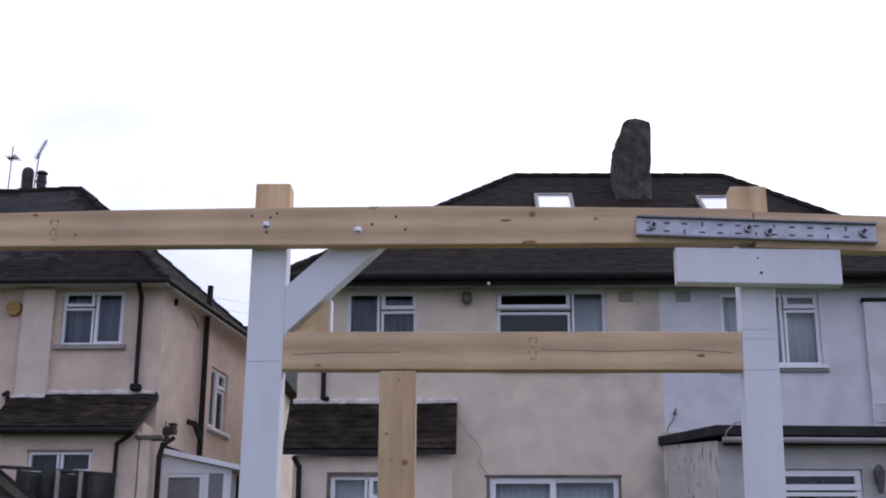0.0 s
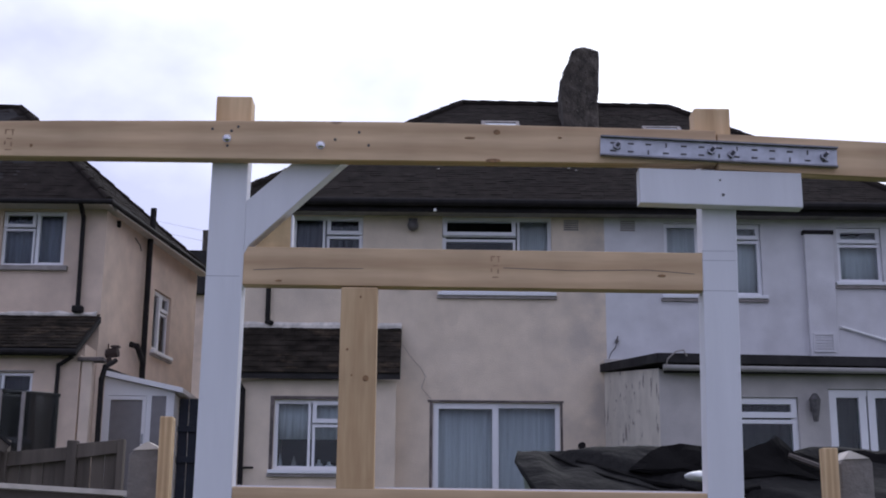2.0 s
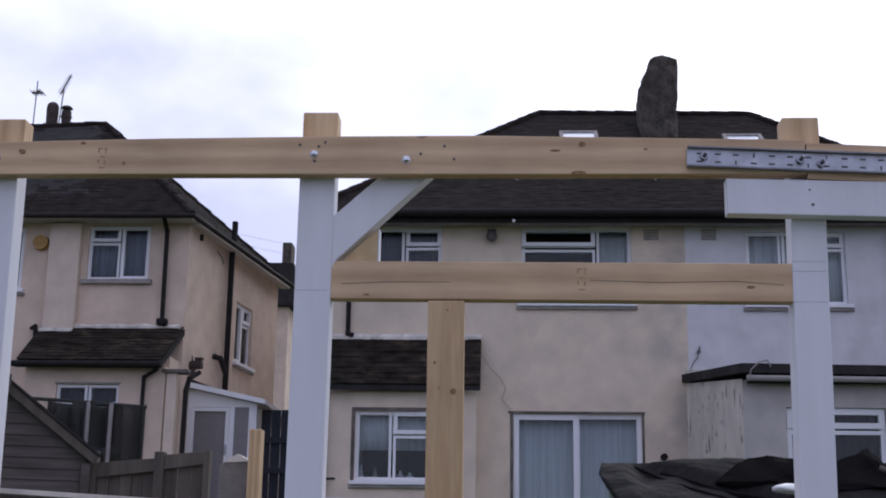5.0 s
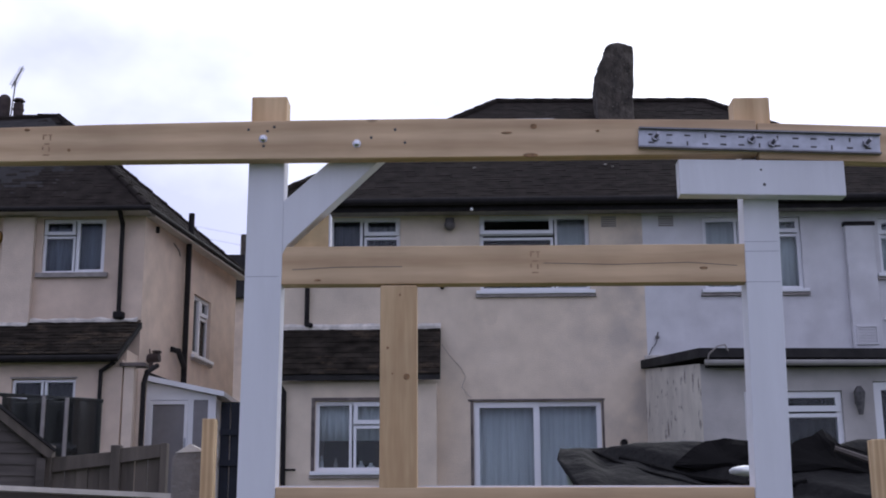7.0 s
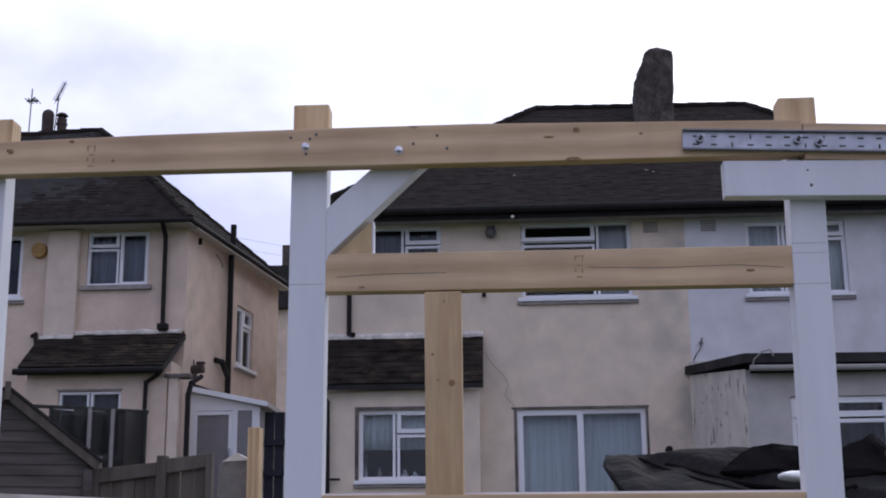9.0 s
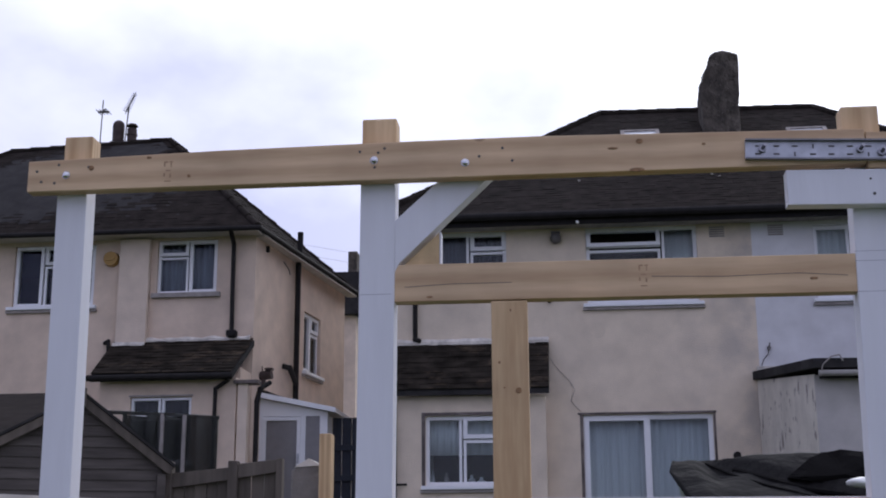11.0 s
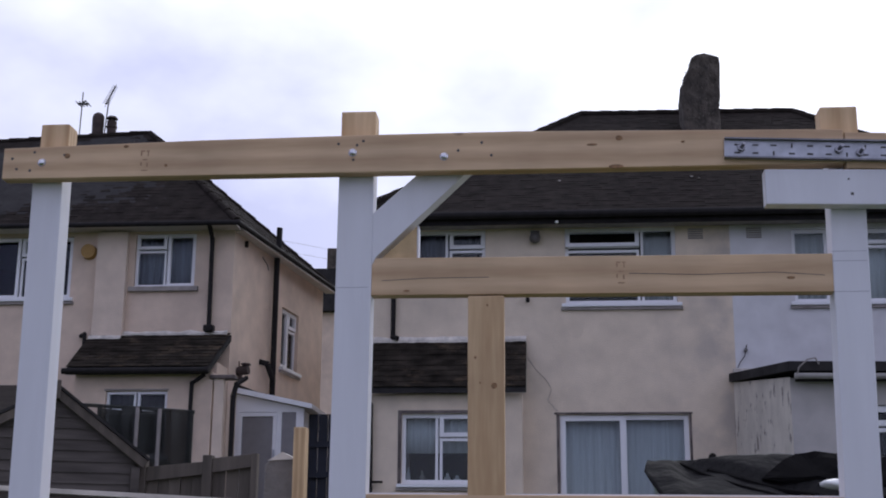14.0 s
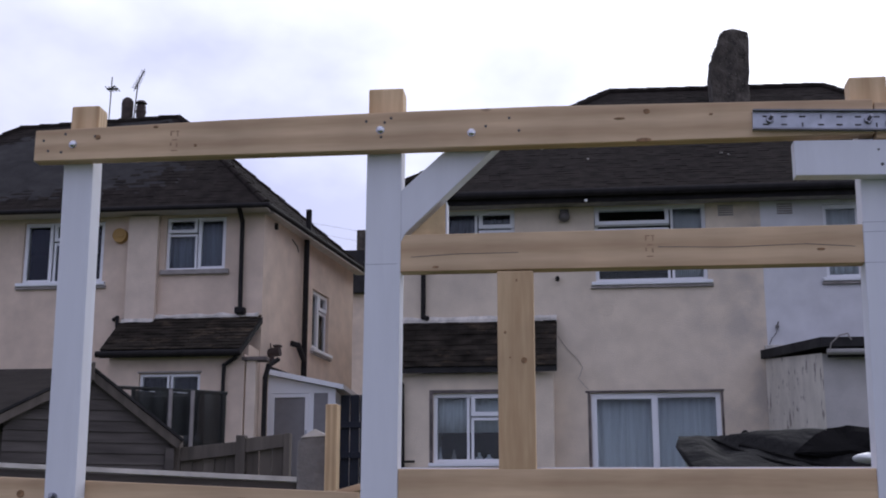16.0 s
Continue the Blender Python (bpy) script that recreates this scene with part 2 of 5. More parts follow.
M_CONC = material("weathered_concrete", (0.22, 0.20, 0.185), 0.95, vary=0.18, scale=22, stain=0.5, stain_scale=5, stain_color=(0.11, 0.10, 0.09),
                  bump=0.6, bump_scale=70)
M_GREYWOOD = material("weathered_grey_wood", (0.094, 0.081, 0.073), 0.9, spec=0.2, vary=0.3, scale=14, stretch=(0.15, 1, 1), stain=0.3, stain_scale=2,
                      bump=0.4, bump_scale=40, obj_random=0.10)
M_FENCE = material("brown_fence_board", (0.105, 0.086, 0.070), 0.9, vary=0.3, scale=14, stretch=(1, 1, 0.12), stain=0.3, stain_scale=2,
                   bump=0.4, bump_scale=40, obj_random=0.13)
M_FELT = material("charcoal_roofing_felt", (0.032, 0.030, 0.030), 0.9, spec=0.15, vary=0.25, scale=5, stain=0.4, stain_scale=1.5,
                  stain_color=(0.09, 0.085, 0.08), bump=0.5, bump_scale=35)
M_TARP = material("charcoal_tarpaulin", (0.012, 0.0115, 0.0112), 0.85, spec=0.14, vary=0.2, scale=3, stain=0.4, stain_scale=1.8,
                  stain_color=(0.024, 0.023, 0.022), bump=0.9, bump_scale=8, bump_dist=0.03)
M_GREEN = material("dark_green_netting", (0.035, 0.037, 0.033), 0.9, spec=0.2, vary=0.3, scale=25, bump=0.3)
n, l = M_GREEN.node_tree.nodes, M_GREEN.node_tree.links
weave = n.new("ShaderNodeMixShader")
weave.inputs["Fac"].default_value = 0.2
l.new(n["Principled BSDF"].outputs["BSDF"], weave.inputs[1])
l.new(n.new("ShaderNodeBsdfTransparent").outputs["BSDF"], weave.inputs[2])
l.new(weave.outputs["Shader"], n["Material Output"].inputs["Surface"])
M_NAVY = material("navy_painted_boards", (0.012, 0.015, 0.026), 0.7, vary=0.25, scale=8, bump=0.2)
M_POT = material("terracotta_pot", (0.055, 0.038, 0.034), 0.85, vary=0.3, scale=9, bump=0.3)
M_STACK = material("mossy_chimney_brick", (0.072, 0.060, 0.049), 0.95, vary=0.5, scale=7, stretch=(1.3, 1.3, 0.8), stain=0.75, stain_scale=4.5, stain_from=0.52, stain_to=0.68,
                   stain_color=(0.165, 0.14, 0.115), bump=0.8, bump_scale=20, bump_dist=0.03)
M_IVY = material("dead_ivy", (0.085, 0.072, 0.058), 0.95, vary=0.5, scale=12, island=0.6, bump=0.6, bump_scale=30)
M_ALARM = material("yellow_alarm_box", (0.36, 0.205, 0.045), 0.5, vary=0.08, bump=0.05)
M_GRASS = material("rough_grass", (0.06, 0.085, 0.03), 0.95, vary=0.4, scale=8, stain=0.5, stain_scale=0.8, stain_color=(0.13, 0.10, 0.06), bump=0.7,
                   bump_scale=30)
M_CABLE = material("dark_grey_cable", (0.10, 0.095, 0.09), 0.7, vary=0.2, bump=0)
M_PLASTIC = material("white_plastic", (0.78, 0.78, 0.76), 0.35, vary=0.05, bump=0.1)

M_PALE = material("pale_patched_render", (0.67, 0.55, 0.445), 0.9, vary=0.09, scale=4.0, stain=0.35, stain_scale=1.2, stain_color=(0.5, 0.44, 0.37), bump=0.6,
                  bump_scale=45, bump_dist=0.012)
M_DULLBOLT = material("dull_zinc_bolt", (0.30, 0.30, 0.32), 0.3, metal=1.0, vary=0.1, bump=0)

# grey damp staining on the cream wall, close to the neighbour's half
n, l = M_CREAM.node_tree.nodes, M_CREAM.node_tree.links
b = n["Principled BSDF"]
col = b.inputs["Base Color"].links[0].from_socket
co = n.new("ShaderNodeTexCoord")
sx = n.new("ShaderNodeSeparateXYZ")
l.new(co.outputs["Object"], sx.inputs["Vector"])
damp = n.new("ShaderNodeTexNoise")
damp.inputs["Scale"].default_value, damp.inputs["Detail"].default_value = 1.6, 7.0
l.new(co.outputs["Object"], damp.inputs["Vector"])
near = n.new("ShaderNodeMapRange")
near.inputs["From Min"].default_value, near.inputs["From Max"].default_value = 1.5, 2.75
l.new(sx.outputs["X"], near.inputs["Value"])
spots = n.new("ShaderNodeMapRange")
spots.inputs["From Min"].default_value, spots.inputs["From Max"].default_value = 0.42, 0.62
l.new(damp.outputs["Fac"], spots.inputs["Value"])
amount = n.new("ShaderNodeMath")
amount.operation = "MULTIPLY"
l.new(near.outputs["Result"], amount.inputs[0])
l.new(spots.outputs["Result"], amount.inputs[1])
mx = n.new("ShaderNodeMix")
mx.data_type = "RGBA"
mx.inputs["B"].default_value = (0.44, 0.39, 0.34, 1)
l.new(amount.outputs["Value"], mx.inputs["Factor"])
l.new(col, mx.inputs["A"])
l.new(mx.outputs["Result"], b.inputs["Base Color"])


# ---- mesh helpers ----
def box(bm, x0, x1, y0, y1, z0, z1, bevel=0.0, m=None):
    v = [bm.verts.new((x, y, z)) for z in (z0, z1) for y in (y0, y1) for x in (x0, x1)]
    f = [bm.faces.new([v[i] for i in q]) for q in ((0, 2, 3, 1), (4, 5, 7, 6), (0, 1, 5, 4), (2, 6, 7, 3), (0, 4, 6, 2), (1, 3, 7, 5))]
    if bevel:
        bmesh.ops.bevel(bm, geom=list({e for q in f for e in q.edges}), offset=bevel, segments=2, affect="EDGES", profile=0.6)
    if m is not None:
        bmesh.ops.transform(bm, matrix=m, verts=bm.verts)
    return bm


def boxed(x0, x1, y0, y1, z0, z1, bevel=0.0):
    return box(bmesh.new(), x0, x1, y0, y1, z0, z1, bevel)


def prism(points, y0, y1, bevel=0.0):
    """An outline in x and z, extruded from y0 to y1."""
    bm = bmesh.new()
    a = [bm.verts.new((x, y0, z)) for x, z in points]
    b = [bm.verts.new((x, y1, z)) for x, z in points]
    bm.faces.new(a)
    bm.faces.new(b[::-1])
    for i in range(len(a)):
        j = (i + 1) % len(a)
        bm.faces.new((a[j], a[i], b[i], b[j]))
    bmesh.ops.recalc_face_normals(bm, faces=bm.faces)
    if bevel:
        bmesh.ops.bevel(bm, geom=list(bm.edges), offset=bevel, segments=2, affect="EDGES", profile=0.6)
    return bm


def rod(bm, a, b, r0, r1=None, sides=12):
    a, b = Vector(a), Vector(b)
    q = (b - a).to_track_quat("Z", "Y").to_matrix().to_4x4()
    m = Matrix.Translation((a + b) / 2) @ q
    bmesh.ops.create_cone(bm, cap_ends=True, segments=sides, radius1=r0, radius2=r0 if r1 is None else r1, depth=(b - a).length, matrix=m)
    return bm


def pipe(points, r, sides=10):
    """A round pipe that follows a line of points, with a ball at each bend."""
    bm = bmesh.new()
    for p, q in zip(points, points[1:]):
        rod(bm, p, q, r, sides=sides)
    for p in points[1:-1]:
        bmesh.ops.create_uvsphere(bm, u_segments=sides, v_segments=6, radius=r * 1.12, matrix=Matrix.Translation(p))
    return bm


def mesh_of(name, bm, mat, smooth=False):
    me = bpy.data.meshes.new(name)
    bm.to_mesh(me)
    bm.free()
    me.materials.append(mat)
    if smooth:
        me.shade_smooth()
    return me


def part(name, bm, mat, parent=None, label="", smooth=False, at=None):
    ob = new(name, mesh_of(name, bm, mat, smooth))
    if parent is not None:
        ob.parent = parent
    if at is not None:
        ob.matrix_basis = at
    return tagged(ob, label)


def thing(name, label, category, group="", kind="", at=None):
    ob = new(name)
    ob.empty_display_size = 0.1
    if at is not None:
        ob.matrix_basis = at
    return tagged(ob, label, category, group, kind)


def wall_mesh(x0, x1, z0, z1, holes, thick=0.28):
    """A wall whose outer face lies at y = 0, with openings (x0, x1, z0, z1) right through it."""
    bm = bmesh.new()
    xs = sorted({x0, x1, *[h[0] for h in holes], *[h[1] for h in holes]})
    zs = sorted({z0, z1, *[h[2] for h in holes], *[h[3] for h in holes]})
    solid = lambda a, b: not any(h[0] < a < h[1] and h[2] < b < h[3] for h in holes)
    nx, nz = len(xs) - 1, len(zs) - 1
    full = [[solid((xs[i] + xs[i + 1]) / 2, (zs[k] + zs[k + 1]) / 2) for k in range(nz)] for i in range(nx)]
    verts = {}

    def v(x, y, z):
        if (x, y, z) not in verts:
            verts[x, y, z] = bm.verts.new((x, y, z))
        return verts[x, y, z]

    for i in range(nx):
        for k in range(nz):
            if not full[i][k]:
                continue
            a, b, c, d = xs[i], xs[i + 1], zs[k], zs[k + 1]
            bm.faces.new((v(a, 0, c), v(b, 0, c), v(b, 0, d), v(a, 0, d)))
            bm.faces.new((v(a, thick, c), v(a, thick, d), v(b, thick, d), v(b, thick, c)))
            if i == 0 or not full[i - 1][k]:
                bm.faces.new((v(a, 0, c), v(a, 0, d), v(a, thick, d), v(a, thick, c)))
            if i == nx - 1 or not full[i + 1][k]:
                bm.faces.new((v(b, 0, c), v(b, thick, c), v(b, thick, d), v(b, 0, d)))
            if k == 0 or not full[i][k - 1]:
                bm.faces.new((v(a, 0, c), v(a, thick, c), v(b, thick, c), v(b, 0, c)))
            if k == nz - 1 or not full[i][k + 1]:
                bm.faces.new((v(a, 0, d), v(b, 0, d), v(b, thick, d), v(a, thick, d)))
    return bm


def ring(bm, x0, x1, z0, z1, w, y0, y1):
    box(bm, x0, x0 + w, y0, y1, z0, z1)
    box(bm, x1 - w, x1, y0, y1, z0, z1)
    box(bm, x0 + w, x1 - w, y0, y1, z0, z0 + w)
    box(bm, x0 + w, x1 - w, y0, y1, z1 - w, z1)


def window(parent, at, x0, x1, z0, z1, lights, sill=True, curtain=None, w=0.055, deep=0.06, label="", name="window"):
    """A plastic window in an opening of a wall at y = 0. lights: (x0, x1, z0, z1, opens) as shares of the opening.
    A light that opens has a sash frame that stands proud."""
    bm = bmesh.new()
    ring(bm, x0, x1, z0, z1, w, deep, deep + 0.07)
    win = part(name, bm, M_PVC, parent, label or "white plastic window frame", at=at)
    W, H = x1 - x0, z1 - z0
    for a, b, c, d, opens in lights:
        lx0, lx1, lz0, lz1 = x0 + a * W, x0 + b * W, z0 + c * H, z0 + d * H
        s = bmesh.new()
        proud = 0.022 if opens else 0.004
        inset = 0.012
        ring(s, lx0 + inset, lx1 - inset, lz0 + inset, lz1 - inset, w * (1.05 if opens else 0.7), deep - proud, deep + 0.05)
        tilt = None
        if opens > 1:
            hinge = Matrix.Translation((0, deep, lz1))
            tilt = hinge @ Matrix.Rotation(radians(-opens), 4, "X") @ hinge.inverted()
        part("sash", s, M_PVC, win, at=tilt)
        g = part("pane", boxed(lx0 + 0.04, lx1 - 0.04, deep + 0.02, deep + 0.028, lz0 + 0.04, lz1 - 0.04), M_GLASS, win, at=tilt)
        g.visible_shadow = False
    if sill == "cement":
        part("sill", boxed(x0 - 0.06, x1 + 0.07, -0.06, deep, z0 - 0.075, z0 - 0.002, 0.008), M_SILL, win, "grey cement sill")
    elif sill:
        part("sill", boxed(x0 - 0.06, x1 + 0.06, -0.07, deep, z0 - 0.055, z0 - 0.002, 0.008), M_PVC, win)
        part("sill", boxed(x0 - 0.07, x1 + 0.07, -0.045, 0.05, z0 - 0.10, z0 - 0.057, 0.006), M_SILL, win, "grey cement sill")
    if curtain:
        c = bmesh.new()
        n = max(8, int(W / 0.03))
        rows = []
        ca, cb = curtain[3:] or (0, 1)
        for i in range(n + 1):
            x = x0 + W * (ca + (cb - ca) * i / n)
            y = deep + 0.16 + 0.018 * math.sin(i * 1.9) + 0.01 * math.sin(i * 0.7)
            rows.append((c.verts.new((x, y, z0 + curtain[1] * H)), c.verts.new((x, y, z0 + curtain[2] * H))))
        for p, q in zip(rows, rows[1:]):
            c.faces.new((p[0], q[0], q[1], p[1]))
        geom = bmesh.ops.extrude_face_region(c, geom=list(c.faces))
        bmesh.ops.translate(c, vec=(0, 0.004, 0), verts=[e for e in geom["geom"] if isinstance(e, bmesh.types.BMVert)])
        # Some sheets only stand in for a dark room, or for reflected sky.
        part("curtain", c, curtain[0], win, "curtain or stand-in sheet hanging behind the glass", smooth=True)
    return win


def tile_rows(eave_a, eave_b, top_a, top_b, wide, gauge, seed, lift=0.006):
    """Overlapping tiles over a four-cornered slope (eave from a to b, top from a to b), as lists of corners."""
    rnd = random.Random(seed)
    ea, eb, ta, tb = map(Vector, (eave_a, eave_b, top_a, top_b))
    n = (eb - ea).cross(ta - ea).normalized()
    if n.z < 0:
        n = -n
    verts, faces = [], []
    rows = max(1, round(((ta + tb) / 2 - (ea + eb) / 2).length / gauge))
    for r in range(rows):
        l0, r0 = ea.lerp(ta, r / rows), eb.lerp(tb, r / rows)
        k1 = min(1, (r + 1.25) / rows)
        l1, r1 = ea.lerp(ta, k1), eb.lerp(tb, k1)
        span = (r0 - l0).length
        count = max(1, round(span / wide))
        shift = 0.5 * (r % 2)
        for c in range(-1, count + 1):
            a, b = (c + shift) / count, (c + shift + 0.99) / count
            a, b = max(0, a), min(1, b)
            if b - a < 0.15 / count:
                continue
            h = lift + rnd.uniform(-0.004, 0.005)
            p = [l0.lerp(r0, a) + n * h, l0.lerp(r0, b) + n * (h + rnd.uniform(-0.003, 0.003)), l1.lerp(r1, b) + n * 0.004, l1.lerp(r1, a) + n * 0.004]
            q = [l0.lerp(r0, a) + n * (h - 0.014), l0.lerp(r0, b) + n * (h - 0.014)]
            i = len(verts)
            verts += [*p, *q]
            faces += [(i, i + 1, i + 2, i + 3), (i + 4, i + 5, i + 1, i), (i + 4, i, i + 3), (i + 1, i + 5, i + 2)]
    return verts, faces


def roof_tiles(parent, slopes, wide=0.17, gauge=0.105, seed=1):
    verts, faces = [], []
    for k, s in enumerate(slopes):
        v, f = tile_rows(*s, wide, gauge, seed + k)
        o = len(verts)
        verts += v
        faces += [tuple(i + o for i in q) for q in f]
    me = bpy.data.meshes.new("roof_tiles")
    me.from_pydata([tuple(v) for v in verts], [], faces)
    me.materials.append(M_TILE)
    ob = new("roof_tiles", me)
    ob.parent = parent
    return tagged(ob, "dark brown weathered plain roof tiles", kind="stuff")


def slab(corners, thick):
    """A flat slab whose upper face has these corners."""
    bm = bmesh.new()
    a = [bm.verts.new(c) for c in corners]
    b = [bm.verts.new((c[0], c[1], c[2] - thick)) for c in corners]
    bm.faces.new(a)
    bm.faces.new(b[::-1])
    for i in range(len(a)):
        j = (i + 1) % len(a)
        bm.faces.new((a[j], a[i], b[i], b[j]))
    bmesh.ops.recalc_face_normals(bm, faces=bm.faces)
    return bm


def rough_strip(x0, x1, y0, y1, z0, z1, seed):
    """A hand-laid mortar fillet with a wavering upper and lower edge."""
    bm = bmesh.new()
    n = max(6, int((x1 - x0) / 0.06))
    rings = []
    for i in range(n + 1):
        x = x0 + (x1 - x0) * i / n
        a, b = noise.noise((x * 4, seed, 0)), noise.noise((x * 5, seed, 9))
        lo, hi, out = z0 + 0.022 * a, z1 + 0.030 * b, y0 - 0.012 * a
        rings.append([bm.verts.new(c) for c in ((x, out, lo), (x, out, (lo + hi) / 2), (x, (y0 + y1) / 2, hi), (x, y1, hi), (x, y1, lo))])
    for p, q in zip(rings, rings[1:]):
        for k in range(5):
            bm.faces.new((p[k], q[k], q[(k + 1) % 5], p[(k + 1) % 5]))
    bm.faces.new(rings[0])
    bm.faces.new(rings[-1][::-1])
    bmesh.ops.recalc_face_normals(bm, faces=bm.faces)
    return bm


def single_tiles(parent, eave_a, eave_b, top_a, top_b, wide, gauge, seed):
    """The same courses, with each tile a piece of its own."""
    ea, eb, ta, tb = map(Vector, (eave_a, eave_b, top_a, top_b))
    rnd = random.Random(seed)
    xa = (eb - ea).normalized()
    up = ((ta + tb) / 2 - (ea + eb) / 2)
    ya = (up - xa * up.dot(xa)).normalized()
    za = xa.cross(ya)
    me = mesh_of("tile", boxed(0, wide * 0.995, 0, gauge * 1.3, 0, 0.010), M_TILE_ONE)
    half = mesh_of("tile", boxed(0, wide * 0.49, 0, gauge * 1.3, 0, 0.010), M_TILE_ONE)
    rows = round(up.length / gauge)
    for r in range(rows):
        l0, r0 = ea.lerp(ta, r / rows), eb.lerp(tb, r / rows)
        count = round((r0 - l0).length / wide)
        pitch = (r0 - l0).length / count
        course = [(c, me) for c in range(count)] if r % 2 == 0 else [(0, half), *[(c + 0.5, me) for c in range(count - 1)], (count - 0.5, half)]
        for c, data in course:
            m = Matrix((xa, ya, za)).transposed().to_4x4()
            m.translation = l0 + xa * c * pitch + za * (0.026 + rnd.uniform(-0.003, 0.004)) + xa * rnd.uniform(-0.004, 0.004) + ya * rnd.uniform(-0.005, 0.005)
            t = new("tile", data)
            t.parent = parent
            t.matrix_basis = m @ Matrix.Rotation(radians(-4.0 + rnd.uniform(-0.8, 0.7)), 4, "X") @ Matrix.Rotation(radians(rnd.uniform(-0.7, 0.7)), 4, "Z")


# ---- ground: level in front, rising to the houses ----
def ground_height(y):
    k = min(1.0, max(0.0, (y - 6.0) / 9.0))
    return 1.5 * k * k * (3 - 2 * k)


gb = bmesh.new()
ys = [-400, -60, -12, -4, 0, 3, 5, 6, 7, 8, 9, 10, 11, 12, 13, 14, 15, 17, 20, 26, 40, 90, 500]
xs = [-500, -90, -30, -14, -8, -4, -2, 0, 2, 4, 8, 14, 30, 90, 500]
grid = [[gb.verts.new((x, y, ground_height(y))) for x in xs] for y in ys]
for r0, r1 in zip(grid, grid[1:]):
    for i in range(len(xs) - 1):
        gb.faces.new((r0[i], r0[i + 1], r1[i + 1], r1[i]))
tagged(part("ground", gb, M_GRASS), "rough grass garden rising towards the houses", "ground", kind="structure")
FLOOR = 1.5

# ---- the pair of houses straight ahead ----
FY = 18.5
house = thing("house", "two-storey house with cream rendered wall and dark hipped roof", "house", at=pose(0, 0, 0))
front = pose(0, FY, 0)
holes = [(-1.955, -0.90, 5.60, 6.395), (0.285, 1.915, 5.24, 6.40), (0.165, 2.01, 1.55, 3.61), (-2.3, -0.6, 2.2, 3.75)]
part("wall", wall_mesh(-2.66, 2.705, FLOOR - 0.5, 6.5, holes), M_CREAM, house, "cream rendered wall with stains", at=front)
part("side_wall", boxed(-2.66, -2.38, FY + 0.28, 26.0, FLOOR - 0.5, 6.5), M_CREAM, house)
part("back_wall", boxed(-2.66, 2.705, 26.0, 26.28, FLOOR - 0.5, 6.5), M_CREAM, house)
# Inner faces in near-black stand for unlit rooms.
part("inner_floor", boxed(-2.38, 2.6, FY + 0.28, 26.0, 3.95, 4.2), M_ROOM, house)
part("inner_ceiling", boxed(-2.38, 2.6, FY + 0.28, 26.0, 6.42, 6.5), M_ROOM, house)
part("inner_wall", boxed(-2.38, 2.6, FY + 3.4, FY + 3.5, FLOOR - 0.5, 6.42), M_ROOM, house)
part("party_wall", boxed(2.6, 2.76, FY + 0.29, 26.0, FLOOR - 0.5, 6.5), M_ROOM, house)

window(house, front, -1.955, -0.90, 5.60, 6.395, [(0, 0.475, 0, 1, False), (0.475, 1, 0.63, 1, True), (0.475, 1, 0, 0.63, False)], curtain=(M_DRAPE, 0, 1))
window(house, front, 0.285, 1.915, 5.24, 6.40, [(0, 0.68, 0.72, 1, 14), (0, 0.68, 0, 0.72, False), (0.68, 1, 0, 1, False)],
       curtain=(M_NET, 0, 1, 0.7, 1))
window(house, front, 0.165, 2.01, 1.55, 3.61, [(0, 0.515, 0, 1, True), (0.485, 1, 0, 1, False)], sill=False, curtain=(M_NET, 0, 1), w=0.07,
       label="white sliding patio door", name="patio_door")
M_GAP = material("sealant_and_door_shadow", (0.11, 0.09, 0.085), 0.9, vary=0.5, scale=7, stain=0.6, stain_scale=5, stain_color=(0.30, 0.26, 0.23), bump=0.4)
# Thin dark strips at sides and top: the recessed door's shadow put into colour.
part("door_reveal", boxed(0.122, 0.163, FY - 0.006, FY + 0.03, 1.5, 3.611), M_GAP, house, "dark strip for the shadow line beside the patio door")
part("door_reveal", boxed(2.012, 2.045, FY - 0.006, FY + 0.03, 1.5, 3.611), M_GAP, house, "dark strip for the shadow line beside the patio door")
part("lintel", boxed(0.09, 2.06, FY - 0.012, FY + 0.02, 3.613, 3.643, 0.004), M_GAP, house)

# roof of the pair
EZ, RZ, RY = 6.55, 9.645, 22.5
eFL, eFR, eBL, eBR = (-2.9, 18.1, EZ), (7.4, 18.1, EZ), (-2.9, 26.7, EZ), (7.4, 26.7, EZ)
rL, rR = (0.66, RY, RZ + 0.01), (4.50, RY, RZ - 0.025)
roof = part("roof", bmesh.new(), M_FELT, house, "dark hipped roof")
rb = bmesh.new()
vv = [rb.verts.new(c) for c in (eFL, eFR, eBR, eBL, rL, rR)]
for q in ((0, 1, 5, 4), (1, 2, 5), (2, 3, 4, 5), (3, 0, 4), (3, 2, 1, 0)):
    rb.faces.new([vv[i] for i in q])
rb.to_mesh(roof.data)
rb.free()
roof_tiles(roof, [(eFL, eFR, rL, rR), (eBL, eFL, rL, rL), (eFR, eBR, rR, rR)])
for a, b in ((eFL, rL), (eFR, rR), (rL, rR)):
    hb = bmesh.new()
    a, b = Vector(a), Vector(b)
    k = int((b - a).length / 0.33)
    for i in range(k):
        rod(hb, a.lerp(b, i / k) + Vector((0, 0, 0.012)), a.lerp(b, (i + 1.06) / k) + Vector((0, 0, 0.0)), 0.068, 0.066, 10)
    part("ridge_tile", hb, M_TILE, roof, "dark half-round ridge tiles")
part("fascia", boxed(-2.78, 7.3, 18.14, 18.17, 6.37, 6.53), M_BLACK, house, "dark painted fascia board")
part("soffit", boxed(-2.78, 7.3, 18.17, 18.5, 6.40, 6.43), M_SILL, house)
gut = bmesh.new()
